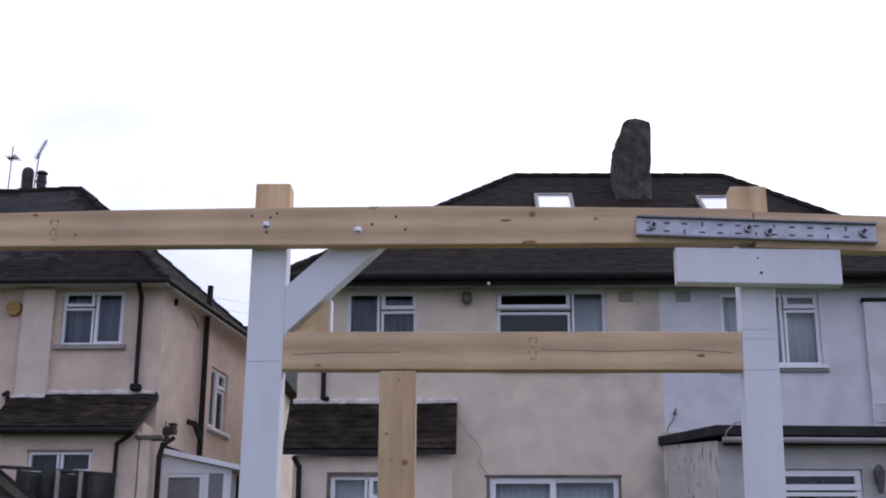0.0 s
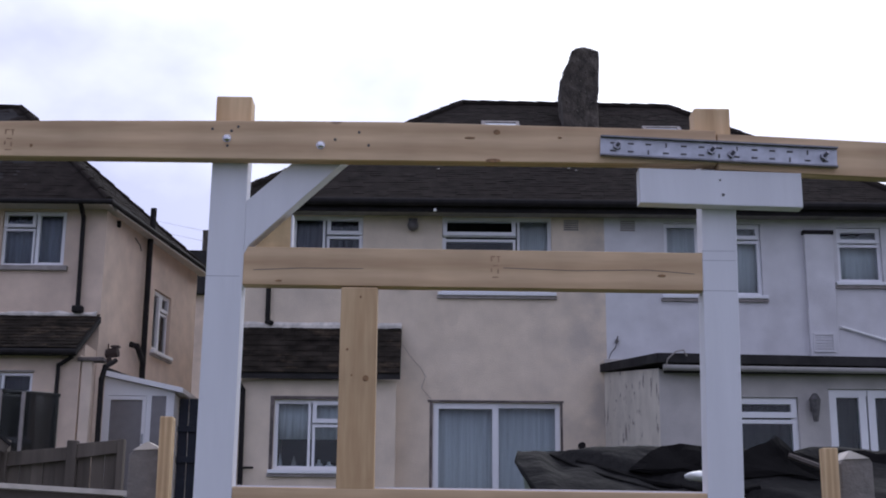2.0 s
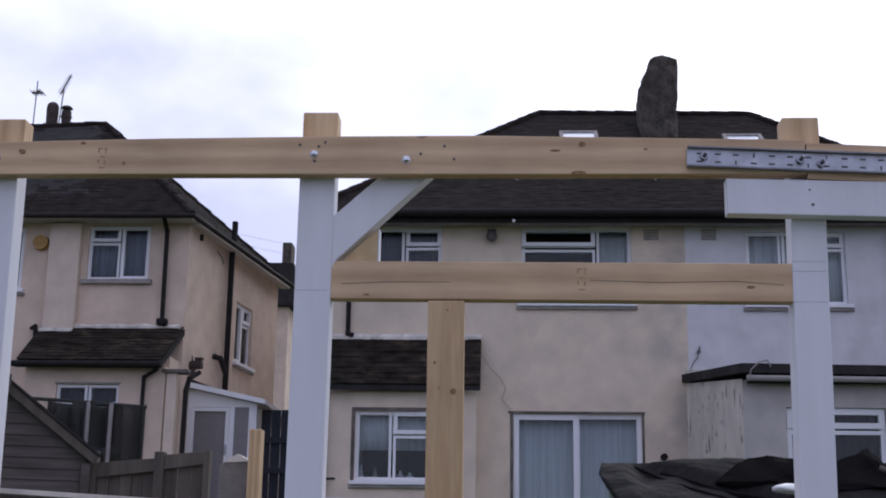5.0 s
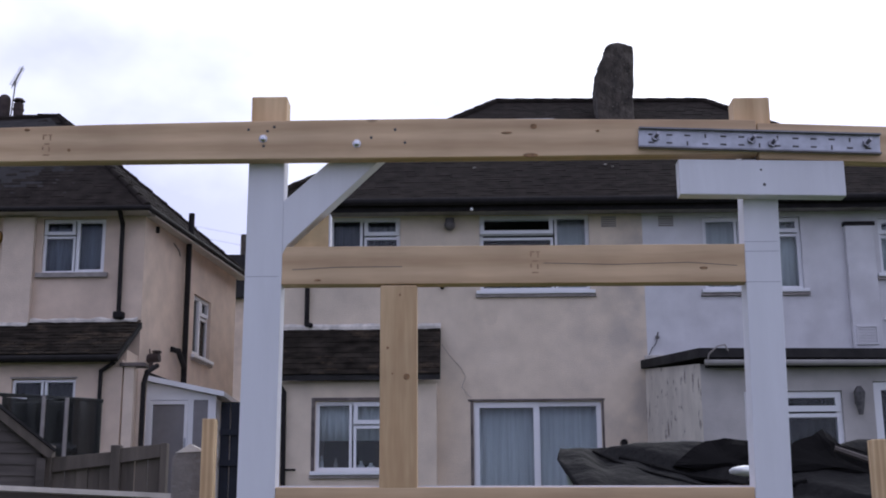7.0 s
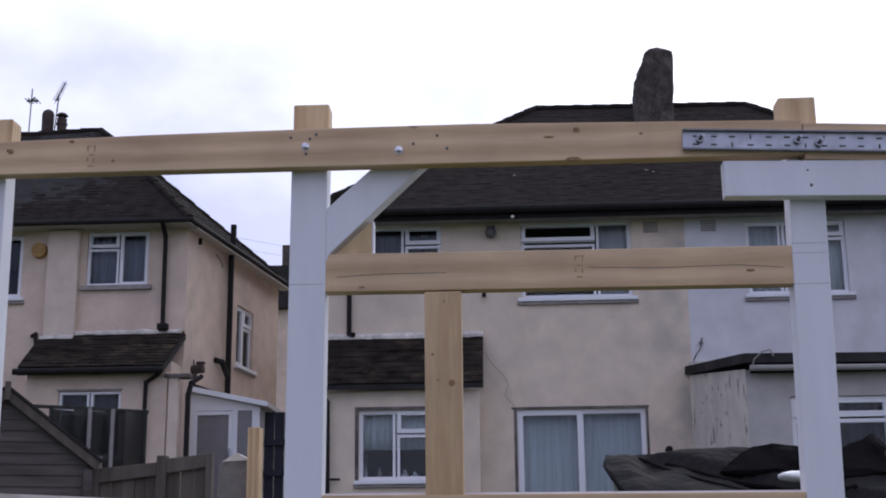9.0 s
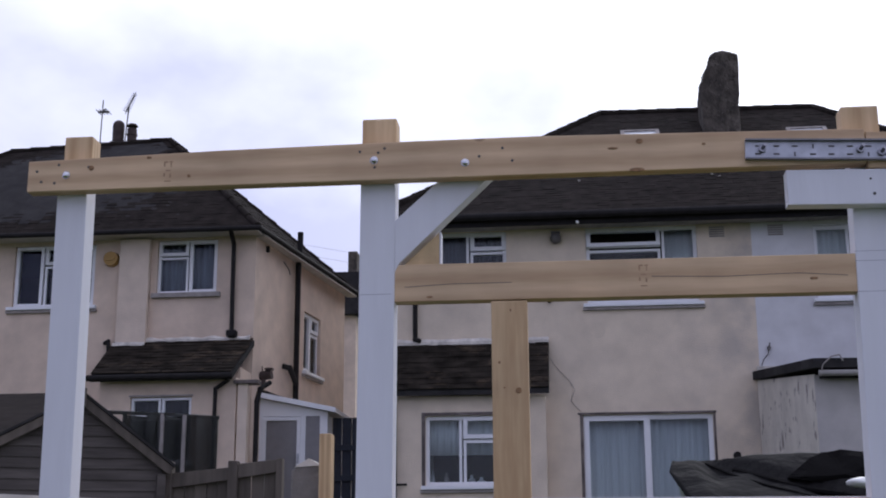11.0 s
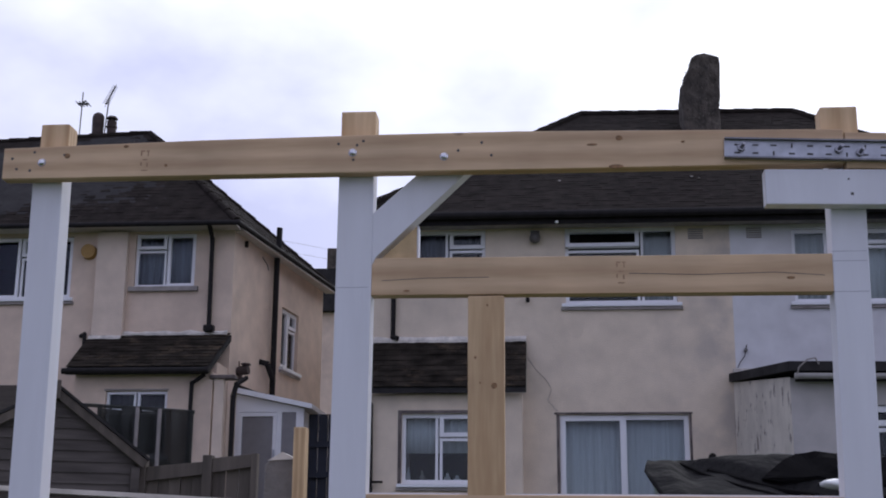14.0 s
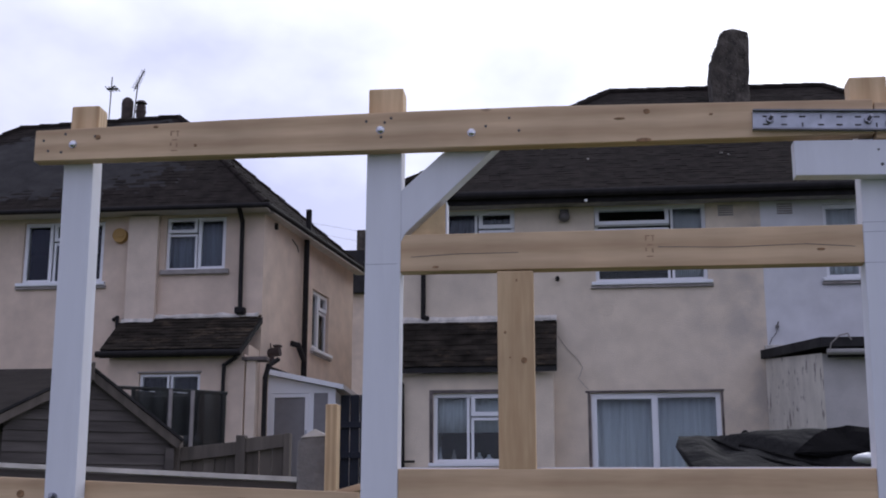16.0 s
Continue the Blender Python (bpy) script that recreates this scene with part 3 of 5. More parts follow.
rod(gut, (-2.95, 18.07, 6.50), (7.4, 18.07, 6.50), 0.06, sides=10)
part("gutter", gut, M_BLACK, house, "black plastic gutter")


def on_slope(x, y, h):
    return (x, y, EZ + (y - 18.1) * (RZ - EZ) / (RY - 18.1) + h)


SLOPE = math.degrees(math.atan2(RZ - EZ, RY - 18.1))
for x0, y0 in ((0.98, 20.56), (3.77, 20.38)):
    m = Matrix.Translation(on_slope(x0, y0, 0.02)) @ Matrix.Rotation(radians(SLOPE), 4, "X")
    fr = bmesh.new()
    for a in ((0, 0.06, 0, 0.95), (0.60, 0.66, 0, 0.95), (0.06, 0.60, 0, 0.06), (0.06, 0.60, 0.89, 0.95)):
        box(fr, a[0], a[1], a[2], a[3], 0, 0.07)
    rw = part("roof_window", fr, M_SILL, house, "grey-framed roof window", at=m)
    part("pane", boxed(0.06, 0.60, 0.06, 0.89, 0.03, 0.045), material("skylight_glass", (0.75, 0.77, 0.8), 0.12, vary=0.03, bump=0, coat=1.0), rw)

rnd = random.Random(11)
for i in range(6):
    x, y = rnd.uniform(-1.2, 6.5), rnd.uniform(18.4, 20.0)
    sp = bmesh.new()
    bmesh.ops.create_icosphere(sp, subdivisions=1, radius=rnd.uniform(0.010, 0.02), matrix=Matrix.Translation(on_slope(x, y, 0.03)) @ Matrix.Diagonal((1.6, 1, 0.5, 1)))
    part("lichen_spot", sp, M_MORTAR, roof)

# chimney stack, overgrown with dead ivy
outline = [(2.414, 8.5), (3.04, 8.5), (3.04, 9.303), (3.074, 10.093), (3.064, 10.218), (2.944, 10.247), (2.79, 10.305), (2.664, 10.267), (2.587, 10.19), (2.529, 10.006), (2.443, 9.871), (2.389, 9.669), (2.399, 9.418)]
cb = prism(outline, 21.25, 21.92, 0.03)
bmesh.ops.triangulate(cb, faces=cb.faces)
bmesh.ops.subdivide_edges(cb, edges=cb.edges, cuts=4, use_grid_fill=True)
for v in cb.verts:
    k = (0.006 if v.co.z < 9.2 else 0.05) * (0.35 if v.co.x > 3.0 else 1.0)
    v.co += k * Vector((noise.noise(v.co * 5), noise.noise(v.co * 5 + Vector((7, 0, 0))), 0.5 * noise.noise(v.co * 4)))
stack = part("chimney", cb, M_STACK, house, "mossy brick chimney stack overgrown with dead ivy")
rnd = random.Random(7)
ivb = bmesh.new()
for i in range(230):
    z = 9.06 + 1.17 * rnd.random() ** 0.8
    swell = 0.058 * math.exp(-((z - 9.64) / 0.27) ** 2)
    lean_in = max(0.0, z - 9.83) * 0.42
    west, east = 2.433 - swell + lean_in, 3.06
    side = rnd.random()
    if side < 0.3:
        c = (west + 0.03 + 0.03 * rnd.random(), rnd.uniform(21.26, 21.88), z)
    elif side < 0.75:
        c = (rnd.uniform(west, east), 21.23 - 0.04 * rnd.random(), z)
    elif side < 0.86:
        c = (east - 0.02, rnd.uniform(21.26, 21.88), z)
    else:
        x = rnd.uniform(2.57, east)
        c = (x, rnd.uniform(21.2, 21.95), 10.19 + 0.10 * rnd.random() * math.cos((x - 2.82) * 4.5))
    r = rnd.uniform(0.012, 0.024)
    m = Matrix.Translation(c) @ Euler((rnd.uniform(0, 6), rnd.uniform(0, 6), rnd.uniform(0, 6))).to_matrix().to_4x4() @ Matrix.Diagonal((1, 0.75, 0.35, 1))
    bmesh.ops.create_icosphere(ivb, subdivisions=1, radius=r, matrix=m)
part("ivy", ivb, M_IVY, stack, "dry brown ivy leaves")

# kitchen projection with its tiled lean-to roof
KY = 18.1
kfront = pose(0, KY, 0)
part("kitchen_wall", wall_mesh(-2.62, -0.36, FLOOR - 0.5, 3.86, [(-2.075, -0.975, 2.6, 3.585)], thick=0.2), M_CREAM, house, at=kfront)
part("kitchen_side", boxed(-0.50, -0.36, KY + 0.2, FY, FLOOR - 0.5, 3.86), M_CREAM, house)
window(house, kfront, -2.075, -0.975, 2.6, 3.585, [(0, 0.48, 0, 1, False), (0.48, 1, 0.66, 1, True), (0.48, 1, 0, 0.66, False)], curtain=(M_NET, 0.45, 1.0))
lean = part("lean_to_roof", slab([(-2.75, 17.95, 3.93), (-0.3, 17.95, 3.93), (-0.3, FY, 4.70), (-2.75, FY, 4.70)], 0.07), M_FELT, house,
            "small tiled lean-to roof over the kitchen")
part("flashing", rough_strip(-2.70, -0.30, FY - 0.06, FY - 0.002, 4.67, 4.76, 1), M_MORTAR, lean, "rough mortar fillet")
part("surround", prism([(-2.125, 2.50), (-2.077, 2.50), (-2.077, 3.587), (-0.97, 3.587), (-0.97, 3.632), (-2.13, 3.632)], KY - 0.008, KY + 0.02), M_GAP, house, "dark worn sealant round the window")
part("downpipe", pipe([(-2.265, FY - 0.06, 6.4), (-2.265, FY - 0.06, 4.76), (-2.19, FY - 0.1, 4.73)], 0.036), M_BLACK, house, "black downpipe")
part("downpipe", pipe([(-2.60, KY - 0.12, 3.84), (-2.52, KY - 0.06, 3.70), (-2.50, KY - 0.06, 1.6)], 0.036), M_BLACK, house, "black downpipe")
part("overflow_pipe", pipe([(-2.5, KY - 0.06, 2.62), (-2.33, KY - 0.07, 2.62)], 0.016), M_BLACK, house)
M_LAMP = material("dull_lamp_metal", (0.10, 0.09, 0.085), 0.5, vary=0.3, scale=20, bump=0.1)
lampb = bmesh.new()
bmesh.ops.create_uvsphere(lampb, u_segments=14, v_segments=8, radius=0.085, matrix=Matrix.Translation((-0.155, FY - 0.09, 6.23)))
box(lampb, -0.22, -0.09, FY - 0.1, FY, 6.26, 6.34)
part("security_lamp", lampb, M_LAMP, house, "small dark outside lamp")
bulb = bmesh.new()
bmesh.ops.create_uvsphere(bulb, u_segments=10, v_segments=6, radius=0.025, matrix=Matrix.Translation((0.17, 18.05, 6.37)))
part("gutter_bracket", bulb, M_PLASTIC, house, "small white bracket")
for x in (2.1, 2.95):
    gr = bmesh.new()
    for i in range(5):
        box(gr, x, x + 0.22, FY - 0.012, FY, 6.20 + i * 0.034, 6.222 + i * 0.034)
    part("air_vent", gr, M_SILL, house)
for x, z, r in ((2.31, 3.0, 0.05), (-0.275, 5.3, 0.03)):
    part("vent_pipe", rod(bmesh.new(), (x, FY - 0.1, z), (x, FY, z), r), M_BLACK, house)
crack = [(-0.29, 4.45), (-0.15, 4.25), (-0.02, 4.12), (0.06, 3.98), (0.0, 3.82), (0.08, 3.72), (0.14, 3.66)]
part("cable", pipe([(x, FY - 0.008, z) for x, z in crack], 0.0032, 6), M_SILL, house, "thin cable run down the wall")
single_tiles(lean, (-2.75, 17.95, 3.93), (-0.3, 17.95, 3.93), (-2.75, FY, 4.70), (-0.3, FY, 4.70), 0.2, 0.105, 3)

# ---- the neighbour's half, painted white ----
nb = thing("neighbour_house", "white-painted half of the pair with a flat-roofed extension", "house")
holes = [(3.60, 5.05, 5.23, 6.33), (6.19, 6.86, 5.45, 6.29)]
part("wall", wall_mesh(2.706, 7.15, FLOOR - 0.5, 6.5, holes), M_WHITE_R, nb, "white rendered wall with grey stains", at=pose(0, FY, 0))
part("side_wall", boxed(6.87, 7.15, FY + 0.28, 26.0, FLOOR - 0.5, 6.5), M_WHITE_R, nb)
part("back_wall", boxed(2.706, 7.15, 26.0, 26.28, FLOOR - 0.5, 6.5), M_WHITE_R, nb)
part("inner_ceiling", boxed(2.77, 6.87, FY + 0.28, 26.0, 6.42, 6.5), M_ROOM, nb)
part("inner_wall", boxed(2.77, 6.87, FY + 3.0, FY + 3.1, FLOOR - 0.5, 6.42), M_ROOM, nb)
window(nb, pose(0, FY, 0), 3.60, 5.05, 5.23, 6.33, [(0, 0.36, 0, 1, False), (0.36, 0.64, 0, 1, False), (0.64, 1, 0.78, 1, True), (0.64, 1, 0, 0.78, False)],
       curtain=(M_NET, 0, 1))
window(nb, pose(0, FY, 0), 6.19, 6.86, 5.45, 6.29, [(0, 1, 0.71, 1, True), (0, 1, 0, 0.71, False)], curtain=(M_NET, 0, 0.9))
part("pilaster", boxed(5.68, 6.10, FY - 0.09, FY - 0.002, 4.0, 6.16, 0.01), M_WHITE_R, nb, "white rendered flue projection")
part("pilaster_cap", boxed(5.66, 6.12, FY - 0.11, FY, 6.16, 6.22, 0.008), M_BLACK, nb)
vb = bmesh.new()
ring(vb, 5.72, 6.04, 4.38, 4.66, 0.03, FY - 0.115, FY - 0.09)
for i in range(5):
    box(vb, 5.75, 6.01, FY - 0.106, FY - 0.09, 4.43 + i * 0.042, 4.452 + i * 0.042)
part("wall_vent", vb, M_WHITE_R, nb, "white louvred wall vent")
part("cable", pipe([(6.16, FY - 0.03, 4.77), (6.6, FY - 0.03, 4.64), (7.05, FY - 0.03, 4.50)], 0.02), M_PLASTIC, nb, "white pipe on the wall")
hk = pipe([(2.85, FY - 0.03, 4.50), (2.83, FY - 0.04, 4.43), (2.77, FY - 0.03, 4.36), (2.73, FY - 0.02, 4.27)], 0.007, 6)
rod(hk, (2.85, FY - 0.06, 4.52), (2.85, FY, 4.52), 0.028, 0.024, 10)
rod(hk, (2.85, FY - 0.03, 4.52), (2.87, FY - 0.03, 4.60), 0.014, 0.010, 8)
part("hook", hk, M_LAMP, nb, "rusty iron hook with a bent wire")
dk = bmesh.new()
bmesh.ops.create_circle(dk, cap_ends=True, segments=28, radius=0.10, matrix=Matrix.Translation((0.42, FY - 0.006, 4.83)) @ Matrix.Rotation(radians(90), 4, "X"))
for v in dk.verts:
    v.co.x += 0.03 * noise.noise(v.co * 9)
    v.co.z += 0.03 * noise.noise(v.co * 7)
ex = bmesh.ops.extrude_face_region(dk, geom=list(dk.faces))
bmesh.ops.translate(dk, vec=(0, 0.006, 0), verts=[e for e in ex["geom"] if isinstance(e, bmesh.types.BMVert)])
part("repair_patch", dk, M_CREAM, house, "small round repair patch in the render")
# extension
EXY = 16.4
part("extension_wall", wall_mesh(3.08, 8.6, FLOOR - 0.6, 3.80, [(3.62, 4.87, 2.55, 3.46), (5.27, 6.9, 1.55, 3.575)], thick=0.25), M_EXT, nb,
     "dull white extension wall", at=pose(0, EXY, 0))
sv = bmesh.new()
pts = [(2.66, FY - 0.01), (3.08, EXY + 0.003), (3.30, EXY + 0.26), (2.92, FY - 0.01)]
lo, hi = [sv.verts.new((x, y, FLOOR - 0.6)) for x, y in pts], [sv.verts.new((x, y, 3.82 if y < 17 else 4.06)) for x, y in pts]
sv.faces.new(hi)
sv.faces.new(lo[::-1])
for i in range(4):
    sv.faces.new((lo[i], lo[(i + 1) % 4], hi[(i + 1) % 4], hi[i]))
bmesh.ops.recalc_face_normals(sv, faces=sv.faces)
part("extension_side", sv, M_PATCHY, nb, "peeling white side wall with dark flakes")
part("extension_roof", slab([(3.04, EXY - 0.22, 3.99), (8.7, EXY - 0.22, 3.93), (8.7, FY, 4.19), (2.60, FY, 4.19)], 0.12), M_FELT, nb, "dark felt roof of the extension")
part("extension_fascia", boxed(3.12, 8.6, EXY - 0.16, EXY - 0.13, 3.74, 3.87), M_BLACK, nb, "dark fascia board")
eg = bmesh.new()
rod(eg, (3.10, EXY - 0.23, 3.80), (8.6, EXY - 0.23, 3.755), 0.038, sides=10)
part("extension_gutter", eg, material("grey_plastic_gutter", (0.27, 0.255, 0.24), 0.5, vary=0.1, bump=0), nb, "grey plastic gutter")
part("bracket", pipe([(3.12, EXY - 0.25, 3.76), (3.15, EXY - 0.27, 3.90), (3.26, EXY - 0.27, 4.0), (3.36, EXY - 0.27, 4.02), (3.40, EXY - 0.27, 3.94)], 0.009, 6), M_SILL, nb)
part("flashing", boxed(2.66, 3.0, FY - 0.04, FY, 4.20, 4.26, 0.01), M_MORTAR, nb)
window(nb, pose(0, EXY, 0), 3.62, 4.87, 2.55, 3.46, [(0, 1, 0.70, 1, True), (0, 1, 0, 0.70, False)], curtain=(M_SHADE, 0, 1), w=0.07)
window(nb, pose(0, EXY, 0), 5.27, 6.9, 1.55, 3.575, [(0, 0.31, 0, 1, True), (0.31, 0.62, 0, 1, True), (0.62, 1, 0, 1, False)], sill=False, curtain=(M_SHADE, 0, 1), w=0.09,
       label="white glazed garden doors", name="garden_door")
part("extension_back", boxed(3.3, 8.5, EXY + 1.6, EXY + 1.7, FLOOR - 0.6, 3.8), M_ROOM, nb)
M_LANTERN = material("grey_lantern_metal", (0.09, 0.085, 0.085), 0.5, vary=0.4, scale=20, bump=0.1)
lb = bmesh.new()
box(lb, 5.02, 5.10, EXY - 0.03, EXY, 3.28, 3.42)
rod(lb, (5.06, EXY - 0.1, 3.42), (5.06, EXY - 0.1, 3.50), 0.08, 0.03, 8)
rod(lb, (5.06, EXY - 0.1, 3.24), (5.06, EXY - 0.1, 3.42), 0.05, 0.075, 8)
rod(lb, (5.06, EXY - 0.1, 3.14), (5.06, EXY - 0.1, 3.24), 0.03, 0.05, 8)
part("wall_lantern", lb, M_LANTERN, nb, "black wall lantern")
# bottles on the kitchen window ledge
for k, (x, h, r) in enumerate(((-2.0, 0.24, 0.03), (-1.80, 0.20, 0.035), (-1.44, 0.16, 0.05), (-1.30, 0.13, 0.06))):
    bb = bmesh.new()
    rod(bb, (x, KY + 0.24, 2.6), (x, KY + 0.24, 2.6 + h * 0.6), r, r, 12)
    rod(bb, (x, KY + 0.24, 2.6 + h * 0.6), (x, KY + 0.24, 2.6 + h * 0.75), r, r * 0.4, 12)
    rod(bb, (x, KY + 0.24, 2.6 + h * 0.75), (x, KY + 0.24, 2.6 + h), r * 0.4, r * 0.4, 12)
    tagged(part("bottle", bb, M_PLASTIC if k != 1 else M_SILL, None, smooth=True), "pale bottle standing on the kitchen window ledge", "bottle", "bottles")
tagged(part("window_ledge", boxed(-2.3, -0.6, KY + 0.2, KY + 0.4, 2.55, 2.6, 0.005), M_PVC, None), "white inner window ledge", "ledge", kind="structure")

# ---- the house next door ----
lh = thing("house", "peach-rendered house with a dark hipped roof beside the pair", "house")
LY = 18.4
lfront = pose(0, LY, 0)
lside = pose(-4.70, LY, 0, 0, 0, 82.3)
part("wall", wall_mesh(-11.5, -4.70, FLOOR - 0.5, 6.46, [(-6.235, -5.295, 5.555, 6.39), (-8.51, -7.215, 5.40, 6.365), (-6.5, -5.0, 2.5, 4.0)]), M_PEACH, lh, "peach rendered wall", at=lfront)
part("side_wall", wall_mesh(0.0, 4.38, FLOOR - 0.5, 6.46, [(2.22, 3.06, 4.68, 5.69)], thick=0.25), M_PEACH, lh, at=lside)
part("back_wall", boxed(-11.5, -4.3, 22.55, 22.8, FLOOR - 0.5, 6.46), M_PEACH, lh)
part("end_wall", boxed(-11.5, -11.25, LY + 0.28, 22.55, FLOOR - 0.5, 6.46), M_PEACH, lh)
part("inner_ceiling", boxed(-11.2, -4.85, LY + 0.29, 22.5, 6.38, 6.45), M_ROOM, lh)
part("inner_wall", boxed(-11.2, -4.85, LY + 2.2, LY + 2.3, FLOOR, 6.38), M_ROOM, lh)
# The grey sheet behind these panes paints their sky reflection.
window(lh, lfront, -6.235, -5.295, 5.555, 6.39, [(0, 0.52, 0.70, 1, True), (0, 0.52, 0, 0.70, False), (0.52, 1, 0, 1, True)], sill="cement", curtain=(M_SKYGREY, 0, 1), w=0.045)
window(lh, lfront, -8.51, -7.215, 5.40, 6.365, [(0, 0.36, 0, 1, True), (0.36, 0.64, 0.68, 1, True), (0.36, 0.64, 0, 0.68, False), (0.64, 1, 0, 1, True)], w=0.045)
window(lh, lside, 2.22, 3.06, 4.68, 5.69, [(0, 0.5, 0.0, 1, True), (0.5, 1, 0.7, 1, True), (0.5, 1, 0, 0.7, False)])
part("pilaster", boxed(-6.80, -6.33, LY - 0.11, LY - 0.002, 4.78, 6.40, 0.012), M_PALE, lh, "pale rendered flue projection")
ab = bmesh.new()
rod(ab, (-6.95, LY - 0.09, 6.11), (-6.95, LY, 6.11), 0.11, 0.12, 20)
box(ab, -7.02, -6.88, LY - 0.105, LY - 0.085, 6.08, 6.13)
part("alarm_box", ab, M_ALARM, lh, "round yellow alarm box")
LZ = 6.475
cFR, cFL, cBR, cBL = (-4.60, 18.05, LZ), (-11.8, 18.05, LZ), (-3.90, 22.95, LZ), (-11.8, 22.9, LZ)
lR, lL = (-6.79, 20.4, 8.735), (-9.65, 20.4, 8.63)
lroof = part("roof", bmesh.new(), M_FELT, lh, "dark hipped roof")
rb = bmesh.new()
vv = [rb.verts.new(c) for c in (cFL, cFR, cBR, cBL, lL, lR)]
for q in ((0, 1, 5), (0, 5, 4), (1, 2, 5), (2, 3, 4), (2, 4, 5), (3, 0, 4), (3, 2, 1, 0)):
    rb.faces.new([vv[i] for i in q])
rb.to_mesh(lroof.data)
rb.free()
roof_tiles(lroof, [(cFL, cFR, lL, lR), (cFR, cBR, lR, lR), (cBL, cFL, lL, lL)], seed=20)
for a, b in ((cFL, lL), (cFR, lR), (lL, lR), (cBR, lR)):
    hb = bmesh.new()
    a, b = Vector(a), Vector(b)
    k = int((b - a).length / 0.33)
    for i in range(k):
        rod(hb, a.lerp(b, i / k) + Vector((0, 0, 0.0)), a.lerp(b, (i + 1.06) / k) + Vector((0, 0, -0.01)), 0.06, 0.05, 10)
    part("ridge_tile", hb, M_TILE, lroof, "dark half-round hip tiles")
part("gutter", pipe([(-11.8, 18.0, 6.432), (-4.555, 17.99, 6.432), (-3.845, 22.9, 6.432)], 0.04), M_BLACK, lh, "black plastic gutter")
M_SOFFIT = material("cream_painted_soffit", (0.50, 0.45, 0.40), 0.7, vary=0.08, bump=0.1)
part("soffit", slab([(-11.6, 18.05, 6.45), (-4.61, 18.05, 6.45), (-4.61, LY, 6.45), (-11.6, LY, 6.45)], 0.03), M_SOFFIT, lh)
part("side_soffit", slab([(-4.70, LY + 0.002, 6.45), (-4.56, LY + 0.002, 6.45), (-3.92, 22.9, 6.45), (-4.10, 22.9, 6.45)], 0.045), M_SOFFIT, lh)
part("downpipe", pipe([(-5.02, LY - 0.34, 6.46), (-5.03, LY - 0.06, 6.28), (-5.02, LY - 0.06, 4.92), (-4.96, LY - 0.16, 4.84)], 0.034), M_BLACK, lh, "black downpipe")
part("hopper", boxed(-5.08, -4.93, LY - 0.17, LY - 0.02, 4.84, 4.94, 0.02), M_BLACK, lh)
part("soil_pipe", pipe([(1.66, -0.08, 4.05), (1.66, -0.08, 6.38)], 0.048), M_BLACK, lh, "black soil pipe", at=lside)
part("soil_branch", pipe([(1.22, -0.02, 4.60), (1.32, -0.1, 4.58), (1.66, -0.09, 4.36)], 0.045), M_BLACK, lh, at=lside)
part("eave_vent", boxed(0.40, 0.45, -0.05, -0.002, 6.26, 6.36, 0.008), M_BLACK, lh, at=lside)
part("loose_wire", pipe([(1.16, -0.012, 6.28), (1.36, -0.03, 6.20), (1.46, -0.012, 6.14)], 0.008, 6), M_CABLE, lh, at=lside)
part("vent_stack", pipe([(-4.5, 20.6, 6.6), (-4.5, 20.6, 7.05)], 0.05), M_BLACK, lh, "black vent pipe through the roof")
fb = bmesh.new()
rod(fb, (-4.67, 18.74, 4.31), (-4.48, 18.72, 4.335), 0.066, 0.076, 14)
rod(fb, (-4.60, 18.72, 4.26), (-4.60, 18.70, 4.12), 0.035, 0.03, 10)
box(fb, -4.58, -4.46, 18.66, 18.78, 4.40, 4.425)
rod(fb, (-4.62, 18.72, 4.37), (-4.63, 18.72, 4.46), 0.012, 0.008, 8)
rod(fb, (-4.55, 18.72, 4.37), (-4.54, 18.72, 4.44), 0.012, 0.008, 8)
part("boiler_flue", fb, M_POT, lh, "rusty brown boiler flue")
part("flue_cap", pipe([(-4.755, 18.2, 4.04), (-4.755, 18.2, 4.25)], 0.035), M_BLACK, lh)
part("abutment_flashing", prism([(0.4, 4.06), (4.1, 4.06), (4.1, 4.12), (0.4, 4.12)], -0.012, -0.001), M_BLACK, lh, at=lside)
# kitchen projection and lean-to roof
LK = 17.6
part("kitchen_wall", wall_mesh(-6.72, -4.72, FLOOR - 0.5, 4.12, [(-6.26, -5.36, 2.95, 3.865)], thick=0.2), M_PEACH, lh, at=pose(0, LK, 0))
part("kitchen_side", boxed(-4.86, -4.72, LK + 0.2, LY, FLOOR - 0.5, 4.3), M_PEACH, lh)
part("kitchen_side", boxed(-6.72, -6.58, LK + 0.2, LY, FLOOR - 0.5, 4.3), M_PEACH, lh)
# No curtain here: a near-black sheet puts the room's darkness behind the panes.
window(lh, pose(0, LK, 0), -6.26, -5.36, 2.95, 3.865, [(0, 0.5, 0.68, 1, True), (0.5, 1, 0.68, 1, True), (0, 0.5, 0, 0.68, False), (0.5, 1, 0, 0.68, False)], curtain=(M_ROOM, 0, 1), w=0.03)
part("lintel", boxed(-6.28, -5.34, LK - 0.010, LK + 0.02, 3.868, 3.892, 0.005), M_SILL, lh)
llean = part("lean_to_roof", slab([(-6.80, 17.42, 4.16), (-4.74, 17.42, 4.16), (-4.68, LY, 4.80), (-6.84, LY, 4.80)], 0.09), M_FELT, lh,
             "small tiled lean-to roof over the kitchen")
part("flashing", rough_strip(-6.33, -4.74, LY - 0.07, LY - 0.002, 4.80, 4.865, 2), M_MORTAR, llean, "rough white mortar fillet")
